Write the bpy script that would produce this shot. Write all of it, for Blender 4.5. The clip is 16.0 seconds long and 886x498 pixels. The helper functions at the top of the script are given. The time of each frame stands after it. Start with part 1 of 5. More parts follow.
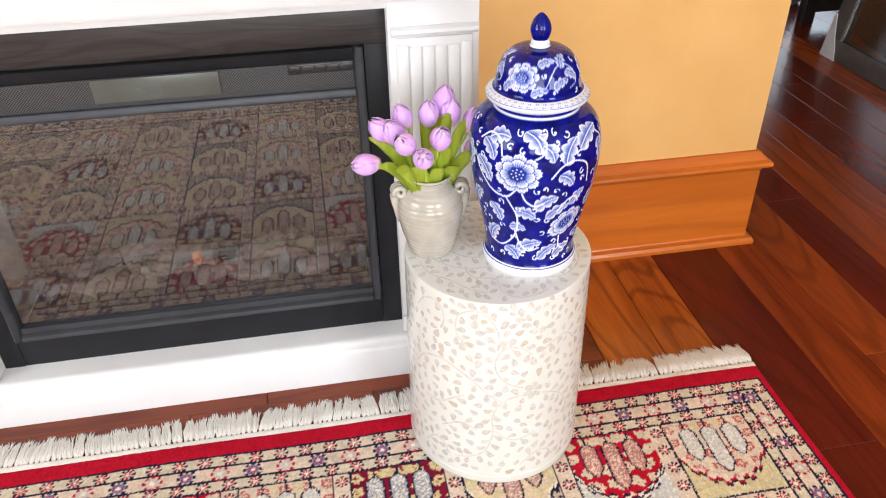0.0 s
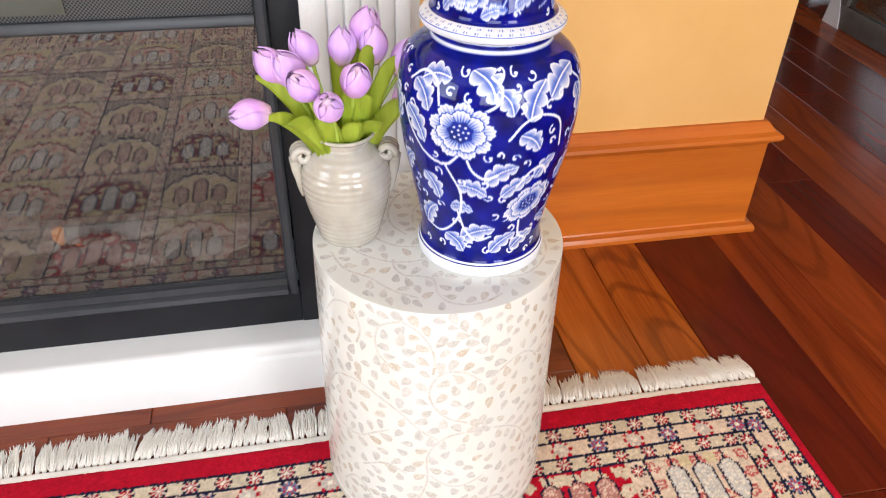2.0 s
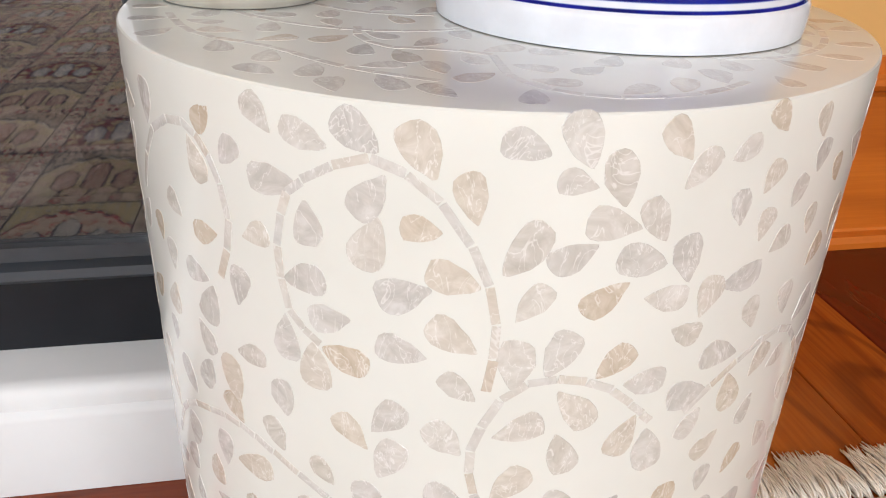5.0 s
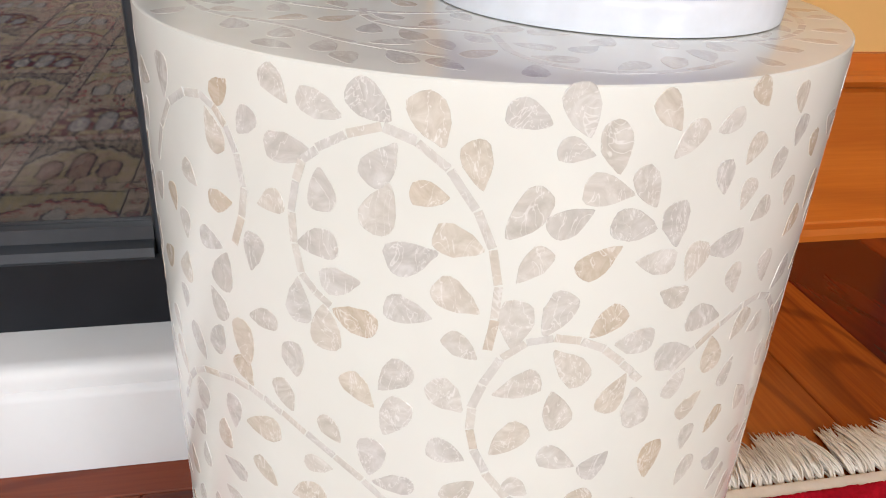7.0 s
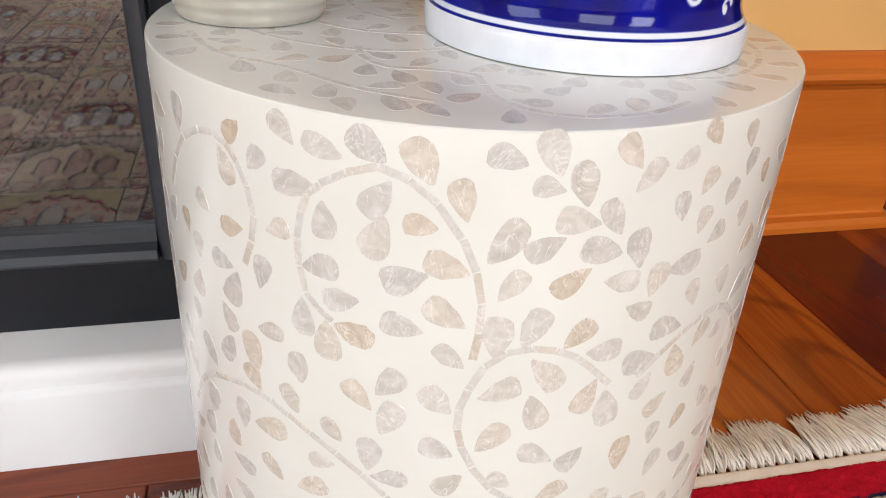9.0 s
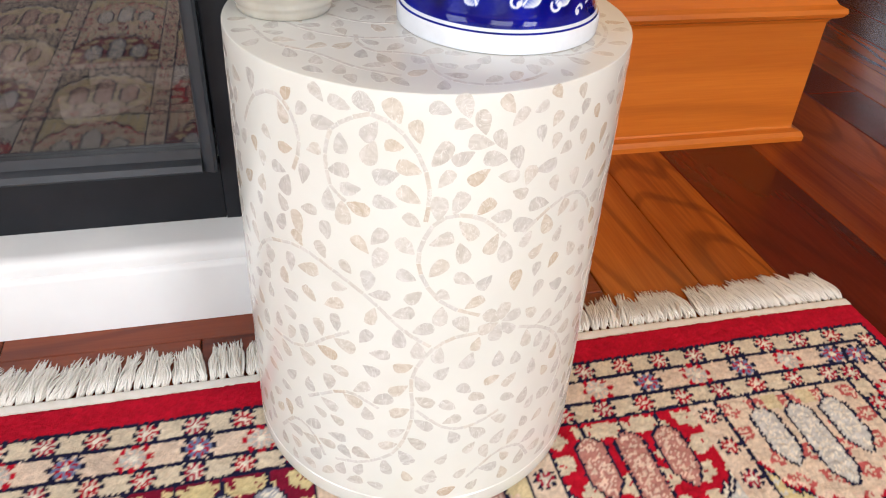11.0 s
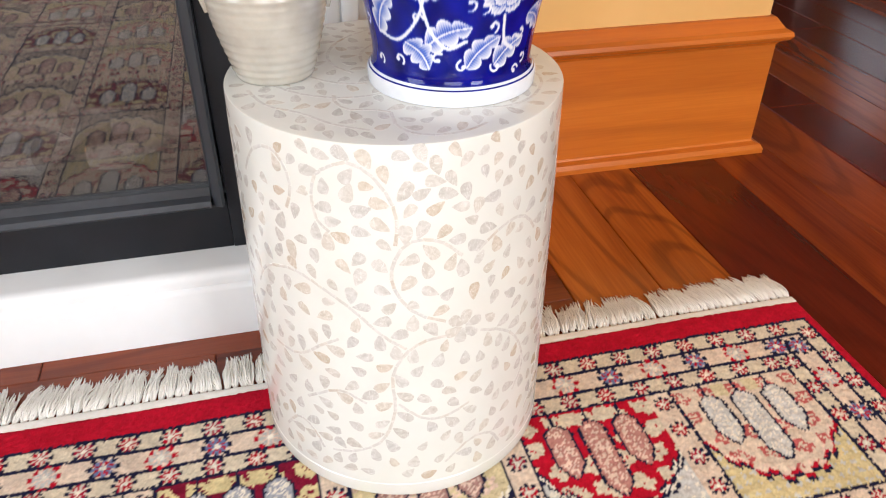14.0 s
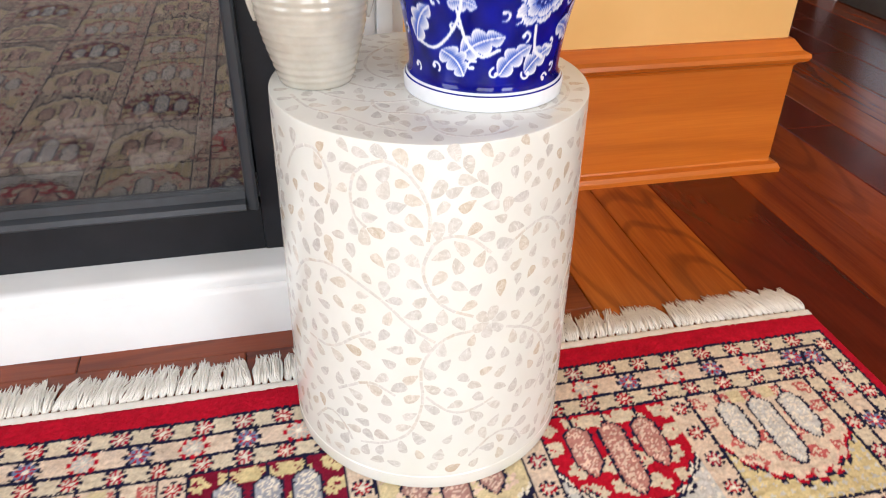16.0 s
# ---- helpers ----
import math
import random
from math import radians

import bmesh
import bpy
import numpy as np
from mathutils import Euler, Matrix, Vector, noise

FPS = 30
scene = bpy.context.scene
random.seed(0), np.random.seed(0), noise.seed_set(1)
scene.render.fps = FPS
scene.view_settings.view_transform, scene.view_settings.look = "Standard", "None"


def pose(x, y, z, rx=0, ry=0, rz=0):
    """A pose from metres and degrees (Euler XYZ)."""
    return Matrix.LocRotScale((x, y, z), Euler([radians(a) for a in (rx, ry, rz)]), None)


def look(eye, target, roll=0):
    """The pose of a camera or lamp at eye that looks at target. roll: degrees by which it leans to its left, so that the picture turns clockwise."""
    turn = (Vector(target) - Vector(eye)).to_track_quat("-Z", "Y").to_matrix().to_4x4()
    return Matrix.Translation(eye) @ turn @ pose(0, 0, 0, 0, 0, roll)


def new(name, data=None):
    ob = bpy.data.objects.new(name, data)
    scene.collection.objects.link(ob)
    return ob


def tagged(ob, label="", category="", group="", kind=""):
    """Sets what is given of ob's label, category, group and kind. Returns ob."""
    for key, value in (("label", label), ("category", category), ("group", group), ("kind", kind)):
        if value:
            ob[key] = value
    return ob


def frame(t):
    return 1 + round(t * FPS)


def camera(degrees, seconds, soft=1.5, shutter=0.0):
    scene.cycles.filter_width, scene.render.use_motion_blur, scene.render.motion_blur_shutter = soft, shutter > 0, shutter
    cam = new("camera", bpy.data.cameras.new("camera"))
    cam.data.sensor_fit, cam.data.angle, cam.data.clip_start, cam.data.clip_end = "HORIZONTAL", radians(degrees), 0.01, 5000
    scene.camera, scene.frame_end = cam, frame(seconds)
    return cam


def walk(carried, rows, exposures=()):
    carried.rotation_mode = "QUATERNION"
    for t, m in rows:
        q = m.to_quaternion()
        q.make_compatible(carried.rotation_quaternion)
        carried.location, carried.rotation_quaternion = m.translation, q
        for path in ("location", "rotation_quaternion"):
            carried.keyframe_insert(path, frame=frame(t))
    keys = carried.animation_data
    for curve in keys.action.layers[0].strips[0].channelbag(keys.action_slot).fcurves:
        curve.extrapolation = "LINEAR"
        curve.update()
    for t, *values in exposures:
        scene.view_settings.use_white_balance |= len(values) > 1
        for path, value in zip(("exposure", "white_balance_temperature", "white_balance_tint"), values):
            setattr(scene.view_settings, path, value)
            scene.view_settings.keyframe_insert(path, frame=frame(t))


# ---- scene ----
cam = camera(60.3, 16.0, 1.1)
PATH = [
    (0, (-0.049, 0.182, 1.258), (0.224, 1.814, 0.134), -1.1),
    (0.5, (-0.031, 0.189, 1.218), (0.247, 1.816, 0.089), -0.6),
    (1, (0.001, 0.213, 1.186), (0.294, 1.828, 0.042), 0.2),
    (1.5, (0.037, 0.296, 1.14), (0.351, 1.893, -0.023), 0.9),
    (2, (0.074, 0.472, 1.068), (0.404, 2.054, -0.109), 1.5),
    (2.5, (0.116, 0.66, 0.97), (0.453, 2.245, -0.203), 2.0),
    (3, (0.152, 0.85, 0.803), (0.472, 2.441, -0.365), 2.6),
    (3.5, (0.164, 0.921, 0.67), (0.473, 2.587, -0.393), 2.5),
    (4, (0.166, 0.936, 0.618), (0.476, 2.652, -0.361), 2.0),
    (4.5, (0.163, 0.944, 0.567), (0.486, 2.677, -0.377), 1.6),
    (5, (0.149, 0.946, 0.532), (0.493, 2.68, -0.403), 2.1),
    (5.2, (0.145, 0.934, 0.53), (0.5, 2.662, -0.414), 2.4),
    (7.5, (0.136, 0.926, 0.529), (0.535, 2.648, -0.406), 3.1),
    (8, (0.14, 0.924, 0.528), (0.535, 2.658, -0.387), 2.8),
    (8.2, (0.139, 0.925, 0.53), (0.543, 2.648, -0.401), 3.1),
    (10.3, (0.106, 0.773, 0.638), (0.546, 2.418, -0.412), 3.2),
    (10.5, (0.101, 0.741, 0.65), (0.544, 2.362, -0.435), 3.4),
    (11, (0.094, 0.691, 0.675), (0.53, 2.265, -0.48), 3.4),
    (11.5, (0.09, 0.685, 0.684), (0.521, 2.235, -0.505), 3.6),
    (12, (0.107, 0.679, 0.701), (0.539, 2.224, -0.494), 3.4),
    (12.5, (0.103, 0.649, 0.721), (0.542, 2.206, -0.455), 2.5),
    (13, (0.087, 0.581, 0.748), (0.526, 2.152, -0.409), 1.6),
    (13.5, (0.101, 0.576, 0.761), (0.532, 2.164, -0.377), 0.9),
    (14, (0.103, 0.581, 0.753), (0.522, 2.182, -0.369), 0.7),
    (14.5, (0.091, 0.562, 0.742), (0.495, 2.175, -0.368), 0.8),
    (15, (0.086, 0.551, 0.743), (0.482, 2.174, -0.358), 1.0),
    (15.5, (0.082, 0.541, 0.747), (0.474, 2.174, -0.34), 1.1),
    (16, (0.077, 0.541, 0.753), (0.467, 2.182, -0.321), 1.1),
]
walk(cam, [(t, look(eye, target, roll)) for t, eye, target, roll in PATH],
     [(0, -0.03), (2, 0.0), (2.5, 0.0), (3.5, -0.11), (5, -0.36), (8, -0.37), (10.5, -0.2), (12, -0.11), (16, -0.07)])

# ---- world, sun, window light ----
world = bpy.data.worlds.new("world")
scene.world = world
world.use_nodes = True
wn = world.node_tree.nodes
sky = wn.new("ShaderNodeTexSky")
sky.sky_type, sky.sun_disc = "NISHITA", False
sky.sun_elevation, sky.sun_rotation = radians(42), radians(200)
world.node_tree.links.new(sky.outputs[0], wn["Background"].inputs[0])
wn["Background"].inputs[1].default_value = 0.12
sun = new("sun", bpy.data.lights.new("sun", "SUN"))
sun.data.energy, sun.data.angle, sun.data.color = 2.5, radians(0.5), (1.0, 0.95, 0.88)
sun.matrix_world = look((0, 0, 0), (0.25, 0.7, -0.67))


def window_light(name, m, w, h, watts, color):
    lamp = new(name, bpy.data.lights.new(name, "AREA"))
    lamp.data.shape, lamp.data.size, lamp.data.size_y = "RECTANGLE", w, h
    lamp.data.energy, lamp.data.color = watts, color
    lamp.matrix_world = m
    return lamp


window_light("back_window_light", look((-0.55, -2.5, 1.45), (-0.55, 2, 1.3)), 1.7, 1.9, 76, (0.94, 0.965, 1.0))
window_light("back_window_light", look((1.75, -2.5, 1.45), (1.75, 2, 1.3)), 1.2, 1.9, 98, (0.94, 0.965, 1.0))
window_light("left_window_light", look((-2.9, -0.3, 1.45), (0, -0.3, 1.3)), 1.7, 1.9, 72, (0.86, 0.93, 1.0))
window_light("hall_window_light", look((3.3, 4.5, 0.7), (1, 4.5, 0.6)), 1.5, 0.8, 12, (0.78, 0.9, 1.0))
window_light("far_window_light", look((0.25, 5.5, 1.65), (1.2, 2, 0.4)), 1.2, 1.5, 16, (0.8, 0.91, 1.0))


# ---- materials ----
def nodes_of(name):
    m = bpy.data.materials.new(name)
    m.use_nodes = True
    t = m.node_tree
    return m, t, t.nodes["Principled BSDF"]


def link(t, a, b):
    t.links.new(a, b)


def noise_node(t, scale, detail=4, rough=0.55, stretch=(1, 1, 1), source="Object", distort=0.0, shift=None):
    co = t.nodes.new("ShaderNodeTexCoord")
    mp = t.nodes.new("ShaderNodeMapping")
    mp.inputs["Scale"].default_value = stretch
    link(t, co.outputs[source], mp.inputs["Vector"])
    if shift is not None:
        link(t, shift, mp.inputs["Location"])
    n = t.nodes.new("ShaderNodeTexNoise")
    n.inputs["Scale"].default_value, n.inputs["Detail"].default_value = scale, detail
    n.inputs["Roughness"].default_value, n.inputs["Distortion"].default_value = rough, distort
    link(t, mp.outputs[0], n.inputs["Vector"])
    return n.outputs["Fac"]


def ramp(t, fac, stops):
    r = t.nodes.new("ShaderNodeValToRGB")
    e = r.color_ramp.elements
    while len(e) < len(stops):
        e.new(0.5)
    for el, (p, c) in zip(e, stops):
        el.position, el.color = p, (*c, 1)
    link(t, fac, r.inputs[0])
    return r.outputs[0]


def mix(t, fac, a, b, mode="MIX"):
    m = t.nodes.new("ShaderNodeMix")
    m.data_type, m.blend_type = "RGBA", mode
    for sock, v in ((m.inputs[0], fac), (m.inputs[6], a), (m.inputs[7], b)):
        if hasattr(v, "is_linked"):
            link(t, v, sock)
        else:
            sock.default_value = v if isinstance(v, float) else (*v, 1)
    return m.outputs[2]


def bump(t, p, height, strength, distance=0.002):
    b = t.nodes.new("ShaderNodeBump")
    b.inputs["Strength"].default_value, b.inputs["Distance"].default_value = strength, distance
    link(t, height, b.inputs["Height"])
    link(t, b.outputs[0], p.inputs["Normal"])


def surface(name, dark, light, scale=20, rough=0.5, bumped=0.1, fine=180, metal=0.0, coat=0.0, rough_span=0.08, stretch=(1, 1, 1)):
    """Two-scale surface: broad tone change, fine grain in the relief and in the gloss."""
    m, t, p = nodes_of(name)
    broad, grain = noise_node(t, scale, 4, stretch=stretch), noise_node(t, fine, 3, stretch=stretch)
    link(t, ramp(t, broad, [(0.3, dark), (0.7, light)]), p.inputs["Base Color"])
    rr = t.nodes.new("ShaderNodeMapRange")
    rr.inputs["To Min"].default_value, rr.inputs["To Max"].default_value = rough - rough_span, rough + rough_span
    link(t, broad, rr.inputs["Value"])
    link(t, rr.outputs[0], p.inputs["Roughness"])
    p.inputs["Metallic"].default_value, p.inputs["Coat Weight"].default_value = metal, coat
    p.inputs["Coat Roughness"].default_value = 0.05
    if bumped:
        bump(t, p, grain, bumped, 0.0006)
    return m


def wood(name, dark, mid, light, along="y", rough=0.28, grain=14.0, coat=0.3, figure=0.7):
    """Lacquered boards: long figure, pores, and a tone of its own for each board."""
    m, t, p = nodes_of(name)
    info = t.nodes.new("ShaderNodeObjectInfo")
    sh = t.nodes.new("ShaderNodeVectorMath")
    sh.operation = "SCALE"
    sh.inputs[0].default_value = (3.1, 17.0, 5.3)
    link(t, info.outputs["Random"], sh.inputs["Scale"])
    st = (1, 0.09, 1) if along == "y" else (0.09, 1, 1)
    fig = noise_node(t, grain, 5, 0.6, st, distort=1.3, shift=sh.outputs[0])
    pore = noise_node(t, 260, 2, 0.5, tuple(0.35 * a if a < 1 else a for a in st), shift=sh.outputs[0])
    # growth rings cut at a slant: drawn-out contour lines
    swell = noise_node(t, 0.36 * grain, 2, 0.45, tuple(1.6 * a if a < 1 else a for a in st), distort=0.5, shift=sh.outputs[0])
    many = t.nodes.new("ShaderNodeMath")
    many.operation = "MULTIPLY"
    many.inputs[1].default_value = 95
    link(t, swell, many.inputs[0])
    wave = t.nodes.new("ShaderNodeMath")
    wave.operation = "SINE"
    link(t, many.outputs[0], wave.inputs[0])
    ring = ramp(t, wave.outputs[0], [(0.0, (1.0,) * 3), (0.55, (0.92,) * 3), (0.93, (0.58, 0.52, 0.5))])
    col = ramp(t, fig, [(0.22, dark), (0.5, mid), (0.78, light)])
    col = mix(t, 0.2, col, ramp(t, pore, [(0.35, dark), (0.65, light)]))
    col = mix(t, 0.25, col, ramp(t, info.outputs["Random"], [(0.0, dark), (1.0, light)]))
    link(t, mix(t, figure, col, ring, "MULTIPLY"), p.inputs["Base Color"])
    p.inputs["Roughness"].default_value, p.inputs["Coat Weight"].default_value = rough, coat
    p.inputs["Coat Roughness"].default_value = 0.1
    p.inputs["Specular IOR Level"].default_value = 0.35
    bump(t, p, pore, 0.12, 0.0004)
    return m


def painted(name, layer, rough, coat=0.0, fine=0, bumped=0.0, wear=0.06):
    """Colour carried by the piece itself (knots of a rug, brushwork under a glaze)."""
    m, t, p = nodes_of(name)
    a = t.nodes.new("ShaderNodeVertexColor")
    a.layer_name = layer
    n = noise_node(t, 60, 5)
    link(t, mix(t, 1.0, a.outputs[0], ramp(t, n, [(0.3, (1 - 2 * wear,) * 3), (0.7, (1.0,) * 3)]), "MULTIPLY"), p.inputs["Base Color"])
    p.inputs["Roughness"].default_value, p.inputs["Coat Weight"].default_value = rough, coat
    p.inputs["Coat Roughness"].default_value, p.inputs["Sheen Weight"].default_value = 0.03, 0.0
    p.inputs["Specular IOR Level"].default_value = 0.26 if coat else 0.12
    if bumped:
        bump(t, p, noise_node(t, fine, 2), bumped, 0.0015)
    return m


M_WALL = surface("yellow_wall_paint", (0.72, 0.43, 0.15), (0.78, 0.48, 0.18), 6, 0.6, 0.12, 220)
M_PLAIN = surface("ochre_wall_paint", (0.50, 0.33, 0.14), (0.56, 0.38, 0.17), 5, 0.6, 0.1, 220)
M_CEIL = surface("white_ceiling_paint", (0.78, 0.78, 0.76), (0.83, 0.83, 0.81), 4, 0.8, 0.1, 150)
M_WHITE = surface("white_satin_paint", (0.69, 0.70, 0.71), (0.74, 0.75, 0.76), 9, 0.48, 0.06, 90)
M_CHERRY = wood("cherry_baseboard", (0.36, 0.070, 0.006), (0.52, 0.128, 0.012), (0.64, 0.19, 0.025), "x", 0.3, 5.0, 0.15, 0.35)
M_PLANKS = [wood("plank_amber", (0.13, 0.018, 0.002), (0.34, 0.075, 0.008), (0.54, 0.15, 0.018), "y", 0.26, 10.0, 0.12, 0.8),
            wood("plank_russet", (0.12, 0.014, 0.003), (0.25, 0.040, 0.007), (0.38, 0.076, 0.012), "y", 0.25, 9.0, 0.12, 0.55),
            wood("plank_dark", (0.065, 0.006, 0.002), (0.120, 0.0115, 0.004), (0.17, 0.021, 0.006), "y", 0.25, 9.0, 0.12, 0.4)]
M_HEARTH = wood("plank_hearth", (0.08, 0.011, 0.004), (0.18, 0.030, 0.008), (0.28, 0.056, 0.014), "x", 0.25, 9.0, 0.12)
M_SUB = surface("dark_subfloor", (0.02, 0.008, 0.005), (0.03, 0.012, 0.008), 9, 0.8)
M_BOARD = wood("black_stained_board", (0.012, 0.010, 0.010), (0.026, 0.022, 0.022), (0.06, 0.05, 0.047), "x", 0.42, 26.0, 0.05)
M_BLACK = surface("black_satin_panel", (0.010, 0.011, 0.014), (0.016, 0.017, 0.021), 14, 0.5, 0.05, 160)
M_BLACK.node_tree.nodes["Principled BSDF"].inputs["Specular IOR Level"].default_value = 0.22
M_STEEL = surface("charcoal_metal_frame", (0.032, 0.037, 0.045), (0.046, 0.052, 0.062), 16, 0.42, 0.05, 240, 0.3)
M_BOX = surface("matt_black_firebox", (0.010, 0.010, 0.011), (0.022, 0.021, 0.02), 12, 0.8, 0.2, 120)
M_LOG = surface("charred_log", (0.025, 0.021, 0.019), (0.24, 0.20, 0.17), 34, 0.85, 0.8, 90, stretch=(0.3, 1, 1))
M_BUTTON = surface("black_button", (0.012, 0.012, 0.013), (0.02, 0.02, 0.021), 30, 0.3)
M_GLASSY = surface("smoked_display", (0.055, 0.062, 0.055), (0.085, 0.093, 0.083), 8, 0.25, 0.0)
M_RESIN = surface("ivory_resin", (0.655, 0.668, 0.632), (0.715, 0.728, 0.695), 11, 0.22, 0.10, 60, coat=0.35)
M_GLAZE = surface("oatmeal_glaze", (0.36, 0.335, 0.285), (0.48, 0.455, 0.40), 26, 0.17, 0.05, 90, coat=0.35)
M_BARE = surface("bare_clay", (0.16, 0.14, 0.12), (0.24, 0.21, 0.18), 60, 0.85, 0.3)
M_YARN = surface("cream_cotton_yarn", (0.82, 0.79, 0.73), (0.90, 0.88, 0.84), 90, 0.9, 0.3, 500)
M_STEM = surface("tulip_stem_green", (0.30, 0.42, 0.05), (0.42, 0.54, 0.09), 40, 0.45, 0.1, 200)
M_CARD = surface("white_card", (0.62, 0.60, 0.62), (0.70, 0.68, 0.70), 10, 0.7)
M_PEWTER = surface("grey_brown_frame", (0.085, 0.075, 0.068), (0.12, 0.105, 0.095), 20, 0.4)
M_DARKWOOD = surface("black_furniture_lacquer", (0.010, 0.009, 0.010), (0.018, 0.016, 0.017), 12, 0.35)
M_BLUE = surface("pale_blue_cloth", (0.20, 0.26, 0.36), (0.34, 0.41, 0.52), 12, 0.8, 0.3)
M_BRASSY = surface("tan_panel", (0.30, 0.20, 0.10), (0.40, 0.28, 0.15), 15, 0.5)
M_RUG = painted("wool_pile", "knots", 0.95, fine=700, bumped=0.7, wear=0.12)
M_CHINA = painted("blue_and_white_porcelain", "brushwork", 0.07, coat=0.1, wear=0.05)


def leaf_green():
    m, t, p = nodes_of("tulip_leaf_green")
    f = noise_node(t, 70, 4, 0.5, (1, 1, 0.12))
    link(t, ramp(t, f, [(0.3, (0.40, 0.53, 0.03)), (0.7, (0.60, 0.72, 0.09))]), p.inputs["Base Color"])
    p.inputs["Roughness"].default_value = 0.42
    p.inputs["Subsurface Weight"].default_value = 0.1
    p.inputs["Subsurface Radius"].default_value = (0.004, 0.006, 0.002)
    bump(t, p, f, 0.25, 0.0005)
    return m


def petal_lilac():
    m, t, p = nodes_of("lilac_petal")
    a = t.nodes.new("ShaderNodeVertexColor")
    a.layer_name = "tint"
    f = noise_node(t, 90, 4, 0.5, (1, 1, 0.15))
    link(t, mix(t, 0.35, a.outputs[0], ramp(t, f, [(0.3, (0.54, 0.26, 0.68)), (0.7, (0.80, 0.55, 0.88))])), p.inputs["Base Color"])
    p.inputs["Roughness"].default_value = 0.5
    p.inputs["Subsurface Weight"].default_value = 0.15
    p.inputs["Subsurface Radius"].default_value = (0.006, 0.004, 0.006)
    bump(t, p, f, 0.2, 0.0005)
    return m


def shell(name="mother_of_pearl", pale=0.0):
    """Mother-of-pearl: each piece its own grey to sand tone, layered streaks, bright cracks, soft sheen."""
    m, t, p = nodes_of(name)
    info = t.nodes.new("ShaderNodeObjectInfo")
    geo = t.nodes.new("ShaderNodeNewGeometry")
    add = t.nodes.new("ShaderNodeMath")
    add.operation = "ADD"
    link(t, info.outputs["Random"], add.inputs[0])
    link(t, geo.outputs["Random Per Island"], add.inputs[1])
    fr = t.nodes.new("ShaderNodeMath")
    fr.operation = "FRACT"
    link(t, add.outputs[0], fr.inputs[0])
    sh = t.nodes.new("ShaderNodeVectorMath")
    sh.operation = "SCALE"
    sh.inputs[0].default_value = (1.3, 2.7, 0.9)
    link(t, fr.outputs[0], sh.inputs["Scale"])
    f = noise_node(t, 70, 4, 0.6, (1, 0.5, 1), distort=2.2, shift=sh.outputs[0])
    crack = noise_node(t, 95, 3, 0.6, (1.0, 1.0, 0.45), distort=1.6, shift=sh.outputs[0])
    tone = ramp(t, fr.outputs[0], [(0.0, (0.53, 0.50, 0.44)), (0.3, (0.50, 0.495, 0.48)), (0.65, (0.60, 0.585, 0.55)), (0.92, (0.56, 0.49, 0.385)), (1.0, (0.46, 0.345, 0.21))])
    col = mix(t, 0.38, tone, ramp(t, f, [(0.30, (0.33, 0.31, 0.285)), (0.5, (0.54, 0.525, 0.50)), (0.70, (0.80, 0.80, 0.80))]))
    line = ramp(t, crack, [(0.486, (0.0,) * 3), (0.497, (0.5,) * 3), (0.503, (0.5,) * 3), (0.514, (0.0,) * 3)])
    col = mix(t, line, col, (0.82, 0.82, 0.81))
    if pale:
        col = mix(t, pale, col, (0.68, 0.68, 0.67))
    link(t, col, p.inputs["Base Color"])
    p.inputs["Roughness"].default_value, p.inputs["Coat Weight"].default_value = 0.2, 0.3
    p.inputs["Specular IOR Level"].default_value = 0.7
    bump(t, p, f, 0.4, 0.0008)
    return m


def pane(name, share, tint, veil=0.0):
    """Flat glass: part mirror, part clear, plus a little flat grey that paints haze."""
    m = bpy.data.materials.new(name)
    m.use_nodes = True
    t = m.node_tree
    t.nodes.clear()
    out, mx = t.nodes.new("ShaderNodeOutputMaterial"), t.nodes.new("ShaderNodeMixShader")
    clear, gloss = t.nodes.new("ShaderNodeBsdfTransparent"), t.nodes.new("ShaderNodeBsdfGlossy")
    clear.inputs[0].default_value = (*tint, 1)
    gloss.inputs["Roughness"].default_value = 0.012
    gloss.inputs["Color"].default_value = (0.95, 0.95, 0.95, 1)
    mx.inputs[0].default_value = share
    film, dull = t.nodes.new("ShaderNodeMixShader"), t.nodes.new("ShaderNodeBsdfDiffuse")
    dull.inputs[0].default_value = (0.6, 0.6, 0.62, 1)
    film.inputs[0].default_value = veil
    link(t, clear.outputs[0], film.inputs[1])
    link(t, dull.outputs[0], film.inputs[2])
    link(t, film.outputs[0], mx.inputs[1])
    link(t, gloss.outputs[0], mx.inputs[2])
    link(t, mx.outputs[0], out.inputs[0])
    return m


def grille():
    """Punched steel sheet with staggered holes."""
    m, t, p = nodes_of("perforated_steel")
    co = t.nodes.new("ShaderNodeTexCoord")
    mp = t.nodes.new("ShaderNodeMapping")
    mp.inputs["Rotation"].default_value = (0, radians(45), 0)
    link(t, co.outputs["Object"], mp.inputs["Vector"])
    ck = t.nodes.new("ShaderNodeTexVoronoi")
    ck.inputs["Scale"].default_value, ck.inputs["Randomness"].default_value = 260, 0.0
    link(t, mp.outputs[0], ck.inputs["Vector"])
    link(t, ramp(t, ck.outputs["Distance"], [(0.40, (0.006, 0.006, 0.007)), (0.52, (0.075, 0.078, 0.085))]), p.inputs["Base Color"])
    p.inputs["Roughness"].default_value, p.inputs["Metallic"].default_value = 0.45, 0.2
    return m


def ember():
    m, t, p = nodes_of("glowing_ember")
    p.inputs["Base Color"].default_value = (0.25, 0.08, 0.02, 1)
    p.inputs["Emission Color"].default_value = (1.0, 0.42, 0.12, 1)
    p.inputs["Emission Strength"].default_value = 0.35
    return m


